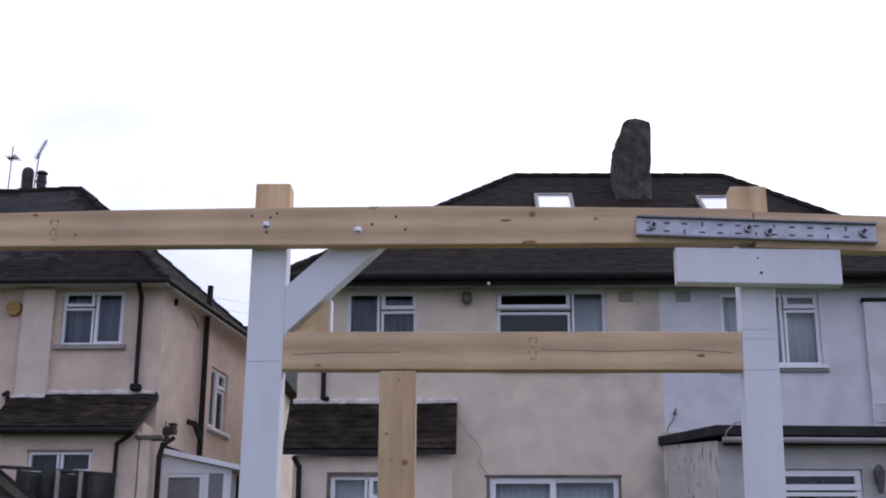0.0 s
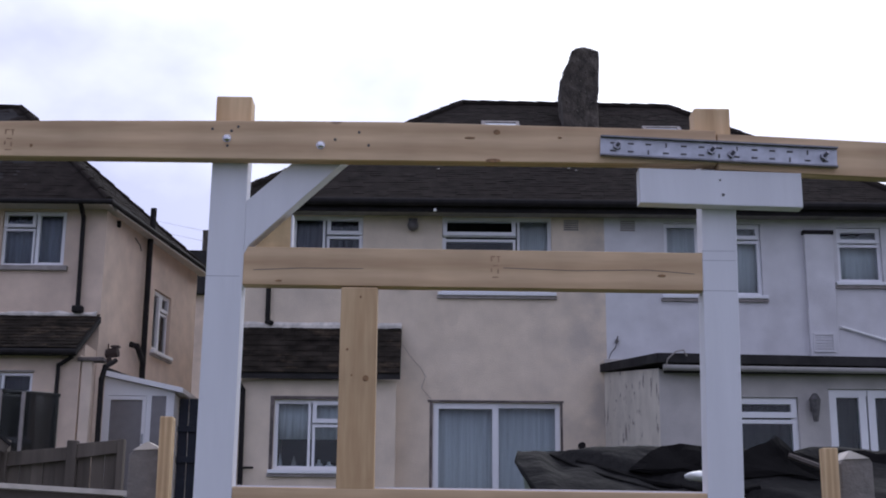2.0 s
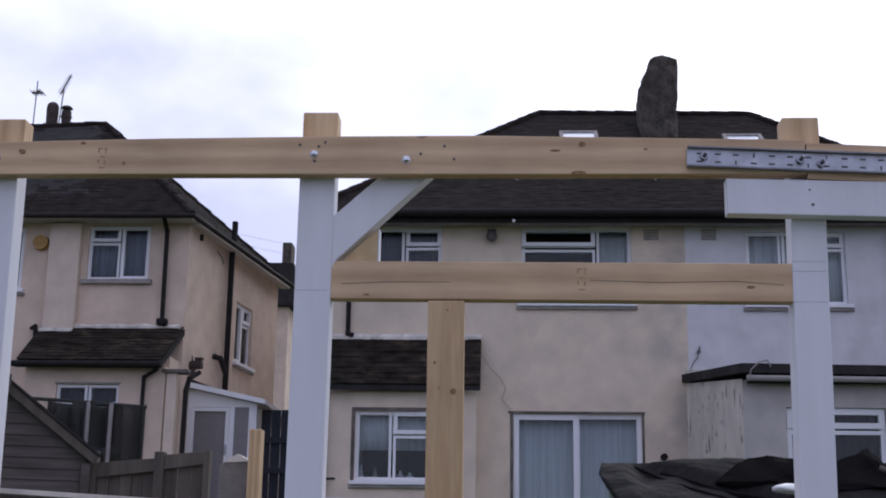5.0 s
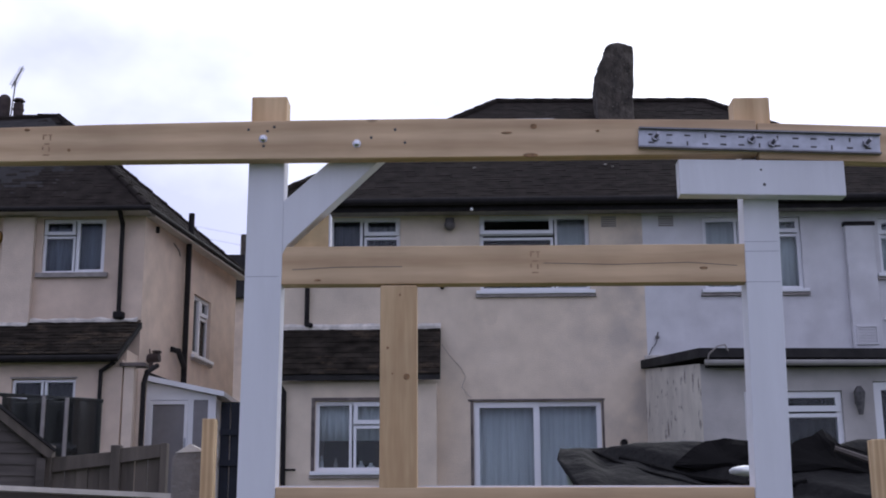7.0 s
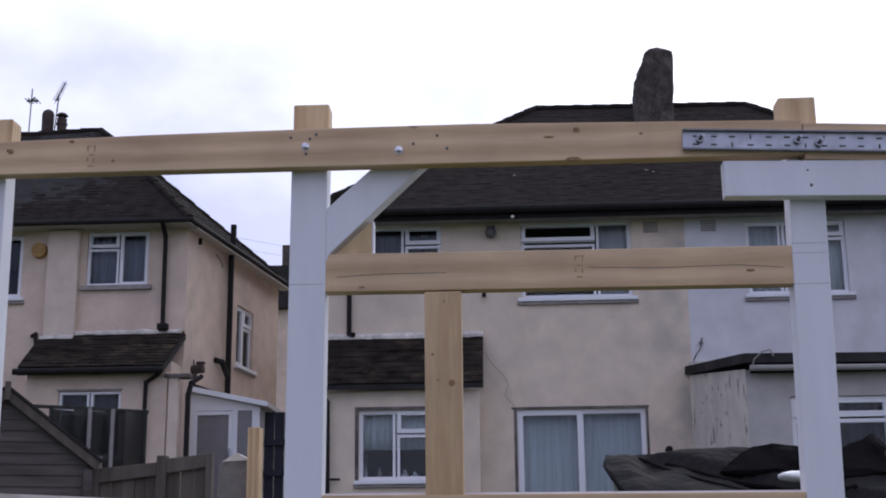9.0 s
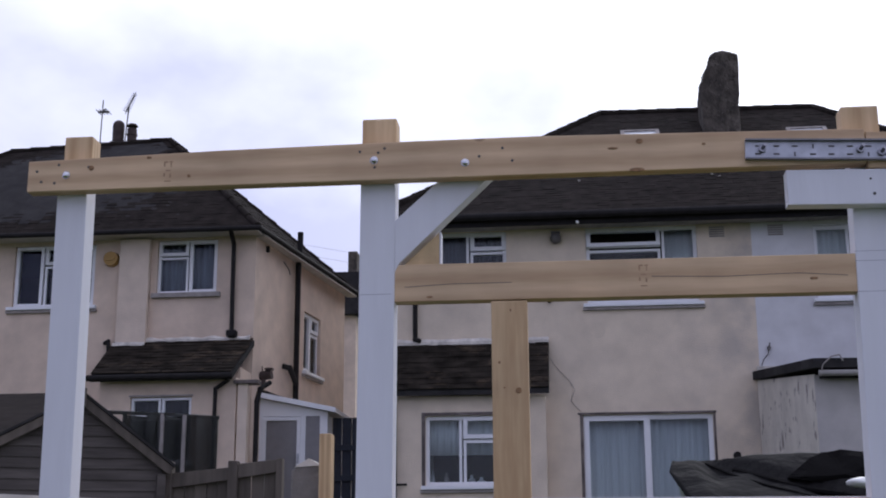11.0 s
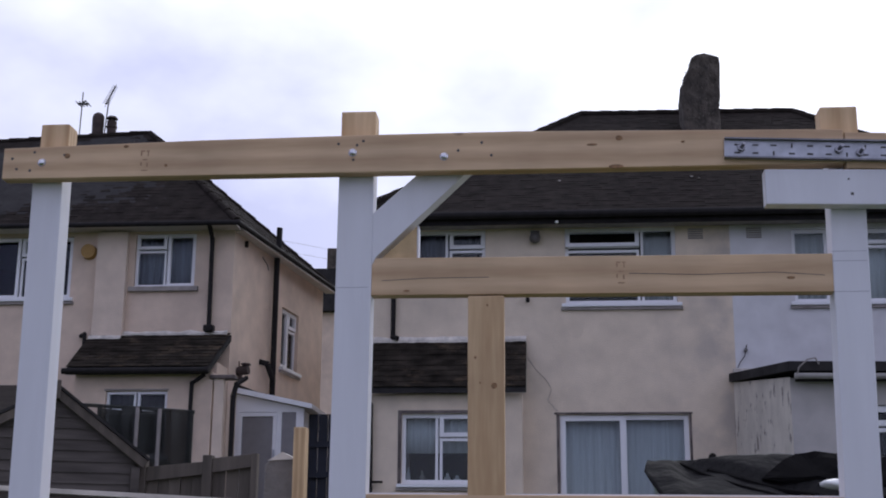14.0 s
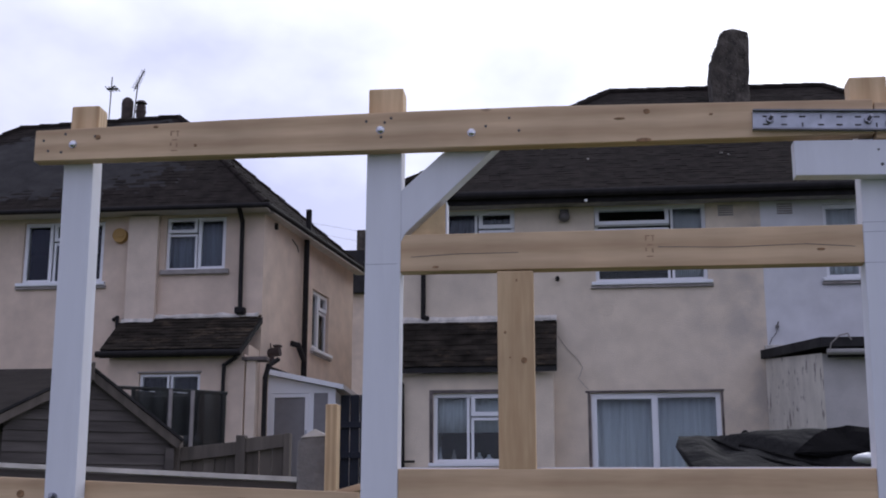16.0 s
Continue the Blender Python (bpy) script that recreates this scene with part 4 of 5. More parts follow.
part("flashing", rough_strip(-6.82, -6.33, LY - 0.16, LY - 0.112, 4.72, 4.79, 3), M_MORTAR, llean)
part("overflow_pipe", pipe([(-6.98, LY - 0.04, 4.80), (-6.90, LY - 0.1, 4.82), (-6.88, LY - 0.12, 4.62)], 0.03), M_BLACK, lh)
part("downpipe", pipe([(-4.80, LK - 0.1, 4.08), (-5.0, LK - 0.06, 3.96), (-5.02, LK - 0.06, 1.6)], 0.029), M_BLACK, lh, "black downpipe")
part("eave_gutter", pipe([(-6.84, 17.38, 4.12), (-4.72, 17.38, 4.12)], 0.045), M_BLACK, lh)
for x, z0, z1, r in ((-7.865, 8.6, 9.16, 0.10), (-7.615, 8.6, 9.09, 0.08)):
    pb = bmesh.new()
    rod(pb, (x, 20.75, z0), (x, 20.75, z1), r * 0.95, r * 1.05, 16)
    if r < 0.1:
        rod(pb, (x, 20.75, z1 + 0.05), (x, 20.75, z1 + 0.09), r * 1.3, r * 0.9, 16)
        rod(pb, (x, 20.75, z1), (x, 20.75, z1 + 0.06), 0.03, 0.03, 8)
        rod(pb, (x, 20.75, z1 - 0.12), (x, 20.75, z1 - 0.09), r * 1.2, r * 1.2, 16)
    else:
        bmesh.ops.create_uvsphere(pb, u_segments=14, v_segments=8, radius=r * 1.05, matrix=Matrix.Translation((x, 20.75, z1)))
    part("chimney_pot", pb, M_POT, lh, "dark clay chimney pot")
part("chimney", boxed(-8.05, -7.2, 20.5, 21.1, 7.9, 8.68, 0.02), M_STACK, lh, "low brick chimney stack behind the ridge")
# aerials
an = bmesh.new()
rod(an, (-8.20, 20.75, 8.5), (-8.18, 20.75, 9.66), 0.011, sides=6)
rod(an, (-8.26, 20.75, 9.44), (-8.06, 20.75, 9.436), 0.022, sides=6)
for i in range(4):
    rod(an, (-8.25 + i * 0.06, 20.62, 9.438), (-8.25 + i * 0.06, 20.88, 9.438), 0.009, sides=5)
rod(an, (-8.20, 20.75, 9.43), (-8.12, 20.75, 9.50), 0.018, sides=6)
part("aerial", an, M_CABLE, lh, "thin television aerial")
an = bmesh.new()
rod(an, (-7.76, 20.75, 8.5), (-7.70, 20.75, 9.52), 0.012, sides=6)
boom_a, boom_b = Vector((-7.72, 20.68, 9.40)), Vector((-7.63, 20.82, 9.77))
rod(an, boom_a, boom_b, 0.014, sides=6)
for i in range(11):
    c = boom_a.lerp(boom_b, i / 10)
    h = 0.062 - 0.002 * i
    rod(an, c + Vector((-h, 0, 0.03)), c + Vector((h, 0, -0.01)), 0.006, sides=5)
    rod(an, c + Vector((-0.02, 0, -0.05)), c + Vector((0.02, 0, 0.05)), 0.006, sides=5)
part("aerial", an, M_CABLE, lh, "bushy television aerial")
single_tiles(llean, (-6.80, 17.42, 4.16), (-4.74, 17.42, 4.16), (-6.84, LY, 4.80), (-4.70, LY, 4.80), 0.2, 0.105, 5)

# glazed side porch
porch = thing("porch", "white plastic lean-to porch with a glazed door", "porch")
PY = 18.75
part("roof", prism([(-4.66, 4.06), (-3.48, 3.805), (-3.48, 3.735), (-4.66, 3.98)], PY - 0.12, 21.6), M_PVC, porch, "white sloping plastic roof")
part("gable_panel", prism([(-4.66, 3.972), (-3.62, 3.757), (-3.62, 3.70), (-4.66, 3.70)], PY, PY + 0.06), M_PVC, porch)
pf = bmesh.new()
for a, b in ((-4.66, -4.605), (-4.02, -3.95), (-3.735, -3.62)):
    box(pf, a, b, PY, PY + 0.06, FLOOR, 3.70)
box(pf, -4.605, -3.62, PY + 0.002, PY + 0.058, FLOOR, 2.2)
part("post_frame", pf, M_PVC, porch, "white plastic door posts")
db = bmesh.new()
ring(db, -4.603, -4.022, 2.2, 3.69, 0.055, PY - 0.02, PY + 0.05)
door = part("door", db, M_PVC, porch, "white glazed door")
M_OBSCURE = material("frosted_glass", (0.20, 0.19, 0.19), 0.25, vary=0.06, scale=9, bump=0.2)
part("pane", boxed(-4.55, -4.075, PY + 0.01, PY + 0.02, 2.25, 3.638), M_OBSCURE, door, "grey frosted pane")
part("handle", boxed(-4.065, -4.04, PY - 0.06, PY - 0.02, 3.0, 3.14, 0.006), M_STEEL, door)
part("side_light", boxed(-3.952, -3.733, PY + 0.01, PY + 0.02, 2.2, 3.698), M_OBSCURE, porch)
part("side_panel", boxed(-3.68, -3.62, PY + 0.06, 21.6, FLOOR, 3.72), M_PVC, porch)
part("corner_trim", boxed(-4.70, -4.56, 17.62, 17.70, FLOOR, 4.04, 0.006), M_PALE, porch, "pale corner board")
part("corner_cap", boxed(-4.76, -4.40, 17.58, 17.80, 4.03, 4.085, 0.01), M_GAP, porch)
part("downpipe", pipe([(-4.33, 18.0, 4.1), (-4.42, 17.8, 3.98), (-4.45, 17.75, 3.8), (-4.45, 17.75, 1.6)], 0.036), M_BLACK, porch, "black downpipe")
gate = thing("side_gate", "tall dark navy boarded gate beside the porch", "gate")
for i in range(4):
    part("board", boxed(-3.60 + i * 0.15, -3.46 + i * 0.15, PY + 0.3, PY + 0.33, FLOOR - 0.05, 3.70, 0.006), M_NAVY, gate)
for z in (1.9, 2.75, 3.2):
    part("rail", boxed(-3.60, -3.01, PY + 0.25, PY + 0.30, z, z + 0.09, 0.006), M_NAVY, gate)

# a chimney and roof far behind
far = thing("distant_house", "distant dark roof with a chimney", "house")
part("wall", boxed(-16, -6.9, 40, 47, FLOOR - 0.5, 9.6), M_PEACH, far)
part("roof", prism([(-16.3, 9.55), (-6.5, 9.55), (-6.75, 10.93), (-8.6, 10.95), (-10.0, 11.6), (-13.5, 11.6)], 39.7, 47.3), M_FELT, far, "dark roof")
part("chimney", boxed(-7.22, -6.92, 40.2, 40.9, 9.5, 11.74, 0.03), M_STACK, far, "dark brick chimney")

for k, dz in enumerate((0.0, 0.35)):
    wire = thing("overhead_wire", "thin overhead wire between distant poles", "wire", "wires")
    part("wire", pipe([(-24.0, 42, 15.3 + dz), (-15.5, 42, 13.4 + dz), (-9.4, 42, 12.2 + dz), (-7.2, 42, 11.75 + dz), (4.0, 42, 10.4 + dz)], 0.0045, 5), M_SILL, wire)

# ---- garden: shed, fence, netting, covered stack ----
shed = thing("shed", "weathered grey wooden shed with overlapping boards", "shed", at=pose(-3.36, 8.5, 0, 0, 0, 20.8))
SA, SE, SEL, SW = 2.585, 2.112, 2.24, 0.62
gz = ground_height(8.5)
part("gable_core", prism([(-SW + 0.05, gz - 0.15), (SW - 0.05, gz - 0.15), (SW - 0.05, SE - 0.02), (0, SA - 0.04), (-SW + 0.05, SEL - 0.02)], 0.03, 2.2), M_GREYWOOD, shed)
z = gz
while z < SA - 0.10:
    z1 = z + 0.075
    reach = lambda h, eave: (SW - 0.05) * min(1.0, max(0.0, (SA - 0.035 - h) / (SA - eave)))
    bb = prism([(-reach(z, SEL), z), (reach(z, SE), z), (reach(z1 + 0.006, SE), z1 + 0.006), (-reach(z1 + 0.006, SEL), z1 + 0.006)], 0.004, 0.028)
    for v in bb.verts:
        if v.co.z < z + 0.03 and v.co.y < 0.02:
            v.co.y -= 0.010
    part("plank", bb, M_GREYWOOD, shed)
    z = z1
for sgn in (1, -1):
    eave = SE if sgn > 0 else SEL
    d = Vector((sgn * SW, 0, eave - SA)).normalized()
    nrm = Vector((sgn * d.z, 0, -abs(d.x)))
    tip = Vector((0, 0, SA))
    end = Vector((sgn * SW, 0, eave)) + d * 0.03
    ps = [tip, end, end + nrm * 0.06, tip + nrm * 0.06]
    part("bargeboard", prism([(p.x, p.z) for p in ps], -0.05, -0.022, 0.004), M_FENCE, shed, "grey-brown bargeboard")
    up = -nrm
    rs = [tip + up * 0.004, end + up * 0.004, end + up * 0.022, tip + up * 0.022]
    part("roof", prism([(p.x, p.z) for p in rs], -0.06, 2.3), M_FELT, shed, "dark felt roof")
part("finial", boxed(-0.02, 0.02, -0.075, -0.052, SA - 0.08, SA + 0.05, 0.006), M_FENCE, shed)
part("corner_post", boxed(SW - 0.09, SW - 0.03, -0.03, 0.03, gz - 0.1, SE - 0.06, 0.005), M_GREYWOOD, shed)
back = thing("outbuilding", "low outbuilding with a dark felt roof behind the shed", "shed")
part("wall", boxed(-9.6, -4.65, 10.5, 11.3, ground_height(11) - 0.4, 2.50), M_GREYWOOD, back)
part("roof", slab([(-9.75, 10.2, 2.50), (-4.40, 10.2, 2.50), (-5.47, 13.3, 3.32), (-9.75, 13.3, 3.32)], 0.12), M_TILE, back, "dark felt roof")

fence = thing("fence", "weathered brown close-boarded garden fence in stepped panels", "fence")
FZ = ground_height(8.8)
posts = [(-2.818, 2.145, 0.042), (-2.338, 2.143, 0.034), (-2.005, 2.155, 0.022)]
for x, top, half in posts:
    part("post", boxed(x - half, x + half, 8.74, 8.82, FZ - 0.2, top, 0.006), M_FENCE, fence)
for (xa, _, ha), (xb, _, hb), za, zb in ((posts[0], posts[1], 2.062, 2.098), (posts[1], posts[2], 2.122, 2.150)):
    xa, xb = xa + ha, xb - hb
    n = round((xb - xa) / 0.085)
    w = (xb - xa) / n
    for i in range(n):
        x = xa + i * w
        zt = za + (zb - za) * (i + 0.5) / n
        part("board", boxed(x, x + w * 0.95, 8.79 + 0.008 * (i % 2), 8.805 + 0.008 * (i % 2), FZ - 0.1, zt - 0.04, 0.003), M_FENCE, fence)
    part("top_board", prism([(xa, za - 0.10), (xb, zb - 0.09), (xb, zb), (xa, za)], 8.755, 8.785, 0.003), M_FENCE, fence, "wide weathered top board")
    part("rail", prism([(xa, za - 0.42), (xb, zb - 0.42), (xb, zb - 0.36), (xa, za - 0.36)], 8.755, 8.787), M_FENCE, fence)

# green netting enclosure on poles
net = thing("net_enclosure", "dark green garden netting hung between poles", "netting")
NY = 12.0
nzg = ground_height(NY)
for k, (x, top) in enumerate(((-4.30, 2.92), (-3.92, 2.90), (-3.70, 2.88), (-3.385, 2.855))):
    part("pole", rod(bmesh.new(), (x, NY - 0.04, nzg - 0.1), (x, NY - 0.04, top), 0.02), M_SILL if k in (1, 2) else M_GREEN, net, "thin pole")
nb2 = bmesh.new()
cols = []
for i in range(41):
    x = -4.32 + 0.93 * i / 40
    y = NY + 0.04 * math.sin(i * 0.9) + 0.02 * math.sin(i * 2.3)
    sag = 0.035 * math.sin(i / 40 * math.pi * 3) ** 2
    cols.append([nb2.verts.new((x, y + 0.02 * math.sin(j + i * 0.3), nzg + (2.905 - 0.4 * sag - 0.05 * i / 40 - nzg) * j / 8)) for j in range(9)])
for p, q in zip(cols, cols[1:]):
    for j in range(8):
        nb2.faces.new((p[j], q[j], q[j + 1], p[j + 1]))
g = bmesh.ops.extrude_face_region(nb2, geom=list(nb2.faces))
bmesh.ops.translate(nb2, vec=(0, 0.006, 0), verts=[e for e in g["geom"] if isinstance(e, bmesh.types.BMVert)])
part("netting", nb2, M_GREEN, net, "dark green cloth netting", smooth=True)
part("top_rail", pipe([(-4.5, NY, 2.93), (-3.9, NY - 0.03, 2.89), (-3.37, NY, 2.853)], 0.018), M_GREEN, net)

# charcoal tarpaulin over a stack
stackt = thing("covered_stack", "low stack covered with a crumpled charcoal tarpaulin", "tarpaulin")
part("stack", boxed(0.80, 3.6, 6.9, 8.6, ground_height(6.7) - 0.1, 1.72), M_GREYWOOD, stackt)


def step(v):
    v = min(1.0, max(0.0, v))
    return v * v * (3 - 2 * v)


rnd = random.Random(23)
crumple = {(i, j): rnd.uniform(-1, 1) for i in range(30) for j in range(30)}


def facet(x, y, cell):
    """Flat facets with sharp creases between them."""
    u, v = x / cell, y / cell
    i, j = math.floor(u), math.floor(v)
    u, v = u - i, v - j
    g = lambda a, b: crumple[a % 30, b % 30]
    if u + v < 1:
        return g(i, j) + u * (g(i + 1, j) - g(i, j)) + v * (g(i, j + 1) - g(i, j))
    return g(i + 1, j + 1) + (1 - u) * (g(i, j + 1) - g(i + 1, j + 1)) + (1 - v) * (g(i + 1, j) - g(i + 1, j + 1))


def tarp_height(x, y):
    """A sheet that climbs from its front edge to a crumpled ridge and runs level behind it, with one piece folded over another."""
    k = min(1.0, max(0.0, (y - 6.30) / 0.70))
    h = 1.64 + 0.315 * k
    line = 7.05 - 0.62 * (x - 0.75)
    h -= 0.05 * (1 - step((y - line) / 0.03)) * step((x - 0.7) / 0.15) * (1 - step((x - 1.9) / 0.2))
    h += 0.03 * facet(x + 0.4 * y, y, 0.37) + 0.019 * facet(x - 0.7 * y + 3, y + 0.3 * x, 0.16) + 0.003 * noise.noise((x * 13, y * 13, 2.3))
    return h


tb = bmesh.new()
nx, ny = 150, 80


def tarp_x(i, y):
    """The sheet's free end is drawn in at its front edge and again behind the ridge."""
    end = max(0.0, 1 - i / 8)
    return 0.565 + 3.285 * i / nx + end * (0.13 * max(0.0, 1 - (y - 6.30) / 0.49) + 0.16 * max(0.0, y - 6.79))


rows = []
for j in range(ny + 1):
    y = 6.30 + 2.45 * j / ny
    rows.append([tb.verts.new((tarp_x(i, y), y, tarp_height(tarp_x(i, y), y))) for i in range(nx + 1)])
for p, q in zip(rows, rows[1:]):
    for i in range(nx):
        tb.faces.new((p[i], p[i + 1], q[i + 1], q[i]))
rim = rows[0] + [r[-1] for r in rows[1:]] + rows[-1][-2::-1] + [r[0] for r in rows[-2:0:-1]]
low = []
for k, v in enumerate(rim):
    out = Vector((v.co.x - 2.2, v.co.y - 7.6, 0)).normalized()
    tuck = 0.24 if v.co.x < 1.0 and k > len(rim) // 2 else 0.03
    low.append(tb.verts.new((v.co.x - out.x * (tuck + 0.008 * math.sin(k * 0.31)), v.co.y - out.y * (0.03 + 0.012 * math.sin(k * 0.31)), v.co.z - 0.30 - 0.05 * math.sin(k * 0.23))))
for k in range(len(rim)):
    j = (k + 1) % len(rim)
    tb.faces.new((rim[j], rim[k], low[k], low[j]))
tarp = part("tarpaulin", tb, M_TARP, stackt, "crumpled charcoal tarpaulin", smooth=True)
part("green_strap", prism([(0.605, 1.84), (0.64, 1.84), (0.70, 1.5), (0.655, 1.5)], 6.76, 6.775), material("green_plastic_strap", (0.34, 0.40, 0.33), 0.5, vary=0.2, bump=0.1), stackt, "faded green plastic strap")


def heap(outline, y0, y1, label):
    """A stiff folded sheet thrown over the ridge: an uneven peak that falls to the back."""
    bm = bmesh.new()
    base = min(z for x, z in outline)
    a = [bm.verts.new((x, y0 + 0.10 * (z - base) / 0.2, z)) for x, z in outline]
    mid_x = sum(x for x, z in outline) / len(outline)
    b = [bm.verts.new((mid_x + (x - mid_x) * 0.8 + 0.03, y1, base + (z - base) * 0.55)) for x, z in outline]
    hub = bm.verts.new((mid_x + 0.02, y0 - 0.03, base + 0.05))
    n = len(a)
    for i in range(n):
        q = (i + 1) % n
        bm.faces.new((a[i], a[q], hub))
        bm.faces.new((a[q], a[i], b[i], b[q]))
    bm.faces.new(b)
    bmesh.ops.triangulate(bm, faces=bm.faces)
    bmesh.ops.subdivide_edges(bm, edges=bm.edges, cuts=3, use_grid_fill=True)
    for v in bm.verts:
        v.co += 0.016 * Vector((facet(v.co.x * 3, v.co.z * 5 + v.co.y, 0.3), facet(v.co.z * 4, v.co.x * 3, 0.25) * 1.5, facet(v.co.y * 4, v.co.x * 4, 0.3) * 0.6))
    bmesh.ops.recalc_face_normals(bm, faces=bm.faces)
    return part("folded_sheet", bm, M_BLACKFELT, stackt, label)


M_BLACKFELT = material("black_sheeting", (0.0065, 0.006, 0.006), 0.85, vary=0.3, scale=6, stain=0.4, stain_scale=4, stain_color=(0.012, 0.0115, 0.011), bump=0.4, bump_scale=15, spec=0.08)
heap([(1.18, 1.83), (1.22, 1.87), (1.29, 1.93), (1.36, 1.97), (1.45, 1.98), (1.58, 1.965), (1.66, 1.92), (1.70, 1.79), (1.46, 1.79), (1.28, 1.81)], 6.70, 7.4, "black folded sheet")
heap([(1.56, 1.76), (1.60, 1.88), (1.75, 1.93), (1.90, 1.975), (1.985, 2.02), (2.02, 1.98), (2.04, 1.92), (2.15, 1.86), (2.26, 1.81), (2.28, 1.76)], 6.60, 7.3,
     "black folded sheet standing up in a peak")
heap([(2.02, 1.78), (2.06, 1.92), (2.13, 1.955), (2.24, 1.925), (2.36, 1.955), (2.50, 1.95), (2.70, 1.925), (2.90, 1.80)], 6.80, 7.5, "black folded sheet")
# Black tubes laid along two folds draw their dark crease lines.
seam = [(0.92, 6.94), (1.08, 6.80), (1.25, 6.67), (1.42, 6.58), (1.60, 6.50), (1.80, 6.46)]
part("seam", pipe([(x, y, tarp_height(x, y) + 0.002) for x, y in seam], 0.016, 6), M_BLACKFELT, stackt, "black line drawn along a fold")
seam = [(0.78, 7.0), (0.90, 6.86), (1.03, 6.72), (1.18, 6.58), (1.36, 6.45)]
part("seam", pipe([(x, y, tarp_height(x, y) + 0.001) for x, y in seam], 0.009, 6), M_BLACKFELT, stackt, "black line drawn along a fold")
# Grey rod in place of the pale rolled fold below the peak.
part("batten", rod(bmesh.new(), (1.99, 6.60, 1.905), (2.26, 6.53, 1.795), 0.014, 0.018, 6), M_GREYWOOD, stackt, "grey roll along the pale fold below the peak")
bag = bmesh.new()
bmesh.ops.create_icosphere(bag, subdivisions=3, radius=0.5)
for v in bag.verts:
    v.co = Vector((v.co.x * 0.17, v.co.y * 0.12, v.co.z * 0.055)) * (1 + 0.15 * noise.noise(v.co * 3))
tagged(part("plastic_sack", bag, M_PLASTIC, None, smooth=True, at=pose(1.50, 6.46, 1.782)), "crumpled white plastic sack lying on the tarpaulin", "sack")

# fence line just beyond the new frame: concrete posts, stakes, grey boards
CY = 3.95


def concrete_post(x0, x1, top, apex_x):
    p = thing("concrete_post", "weathered concrete fence post with a sloped top", "post", group="concrete posts", at=pose((x0 + x1) / 2, CY, 0))
    w = (x1 - x0) / 2
    part("shaft", prism([(-w, -0.3), (w, -0.3), (w, top - 0.03), (w * 0.75, top - 0.015), (apex_x, top), (-w * 0.7, top - 0.02), (-w, top - 0.035)], 0, 0.1, 0.006), M_CONC, p)
    part("mortar_cap", prism([(-w * 0.8, top - 0.022), (w * 0.8, top - 0.018), (apex_x, top + 0.006)], -0.004, 0.104), M_MORTAR, p, "pale worn top")
    return p


concrete_post(-0.848, -0.734, 1.705, 0.002)
concrete_post(1.419, 1.525, 1.695, -0.02)


def stake(x0, x1, y0, y1, top, lean=0.0):
    s = thing("timber_stake", "bare pine stake standing against a concrete post", "stake", group="stakes", at=pose((x0 + x1) / 2, y0, 0, 0, lean, 0))
    w = (x1 - x0) / 2
    part("shaft", boxed(-w, w, 0, y1 - y0, -0.2, top, 0.004), M_PINE_Z, s)
    return s


stake(-0.744, -0.704, CY - 0.06, CY - 0.005, 1.785)
stake(1.352, 1.400, CY - 0.05, CY - 0.005, 1.705)
bw = thing("board_fence", "low weathered grey board fence with a pale capping strip", "fence")
for i in range(6):
    z0 = 0.02 + i * 0.255
    part("board", prism([(-2.6, z0), (-0.84, z0), (-0.84, z0 + 0.25 - (0.008 if i == 5 else 0)), (-2.6, z0 + 0.25 + (0.08 if i == 5 else 0))], CY + 0.03, CY + 0.055, 0.003), M_GREYWOOD, bw)
part("capping", prism([(-2.6, 1.634), (-0.84, 1.540), (-0.84, 1.556), (-2.6, 1.650)], CY + 0.01, CY + 0.075), M_MORTAR, bw, "pale capping strip")
part("post", boxed(-2.68, -2.6, CY, CY + 0.09, -0.2, 1.66, 0.006), M_CONC, bw)

# ---- the new timber frame in front ----
tf = thing("timber_stud_wall", "new open timber stud wall of white-primed posts and bare pine rails", "stud wall")
BY0, BY1 = 3.2, 3.245
PY0, PY1 = 3.247, 3.318


def post(x0, x1, top, beam_bottom, lean=0.0, head=None):
    bm = boxed(x0, x1, PY0, PY1, -0.3, beam_bottom, 0.004)
    p = part("post", bm, M_PAINT, tf, "white-primed square post")
    for v in p.data.vertices:
        v.co.x += lean * (v.co.z - 2.4)
    part("post_top", boxed(*(head or (x0, x1)), PY0 + 0.0005, PY1 - 0.0005, beam_bottom, top, 0.006), M_PINE_Z, p, "bare pine post top")
    return p


def bolt(parent, x, z, y=BY0, r=0.0105, head=True):
    b = bmesh.new()
    rod(b, (x, y, z), (x, y - 0.0025, z), r * 1.15, r * 1.12, 20)
    if head:
        bmesh.ops.create_uvsphere(b, u_segments=16, v_segments=8, radius=r, matrix=Matrix.Translation((x, y - 0.003, z)) @ Matrix.Diagonal((1, 0.7, 1, 1)))
    else:
        rod(b, (x, y - 0.0025, z), (x, y - 0.011, z), r * 1.1, r * 1.1, 6)
        rod(b, (x, y - 0.011, z), (x + 0.004, y - 0.03, z + 0.004), r * 0.55, r * 0.5, 10)
    return part("bolt", b, M_BOLT if head else M_DULLBOLT, parent, "bright zinc bolt" if head else "dull zinc bolt", smooth=False)


def screw_hole(parent, x, z, y=BY0, r=0.004):
    return part("screw_hole", rod(bmesh.new(), (x, y - 0.0012, z), (x, y + 0.001, z), r, r, 10), M_SLOT, parent)


post(-1.409, -1.319, 2.603, 2.46, -0.010, (-1.397, -1.312))
post(-0.508, -0.407, 2.620, 2.46, 0.006, (-0.505, -0.404))
p2 = post(0.858, 0.955, 2.60, 2.44, 0.018, (0.846, 0.948))

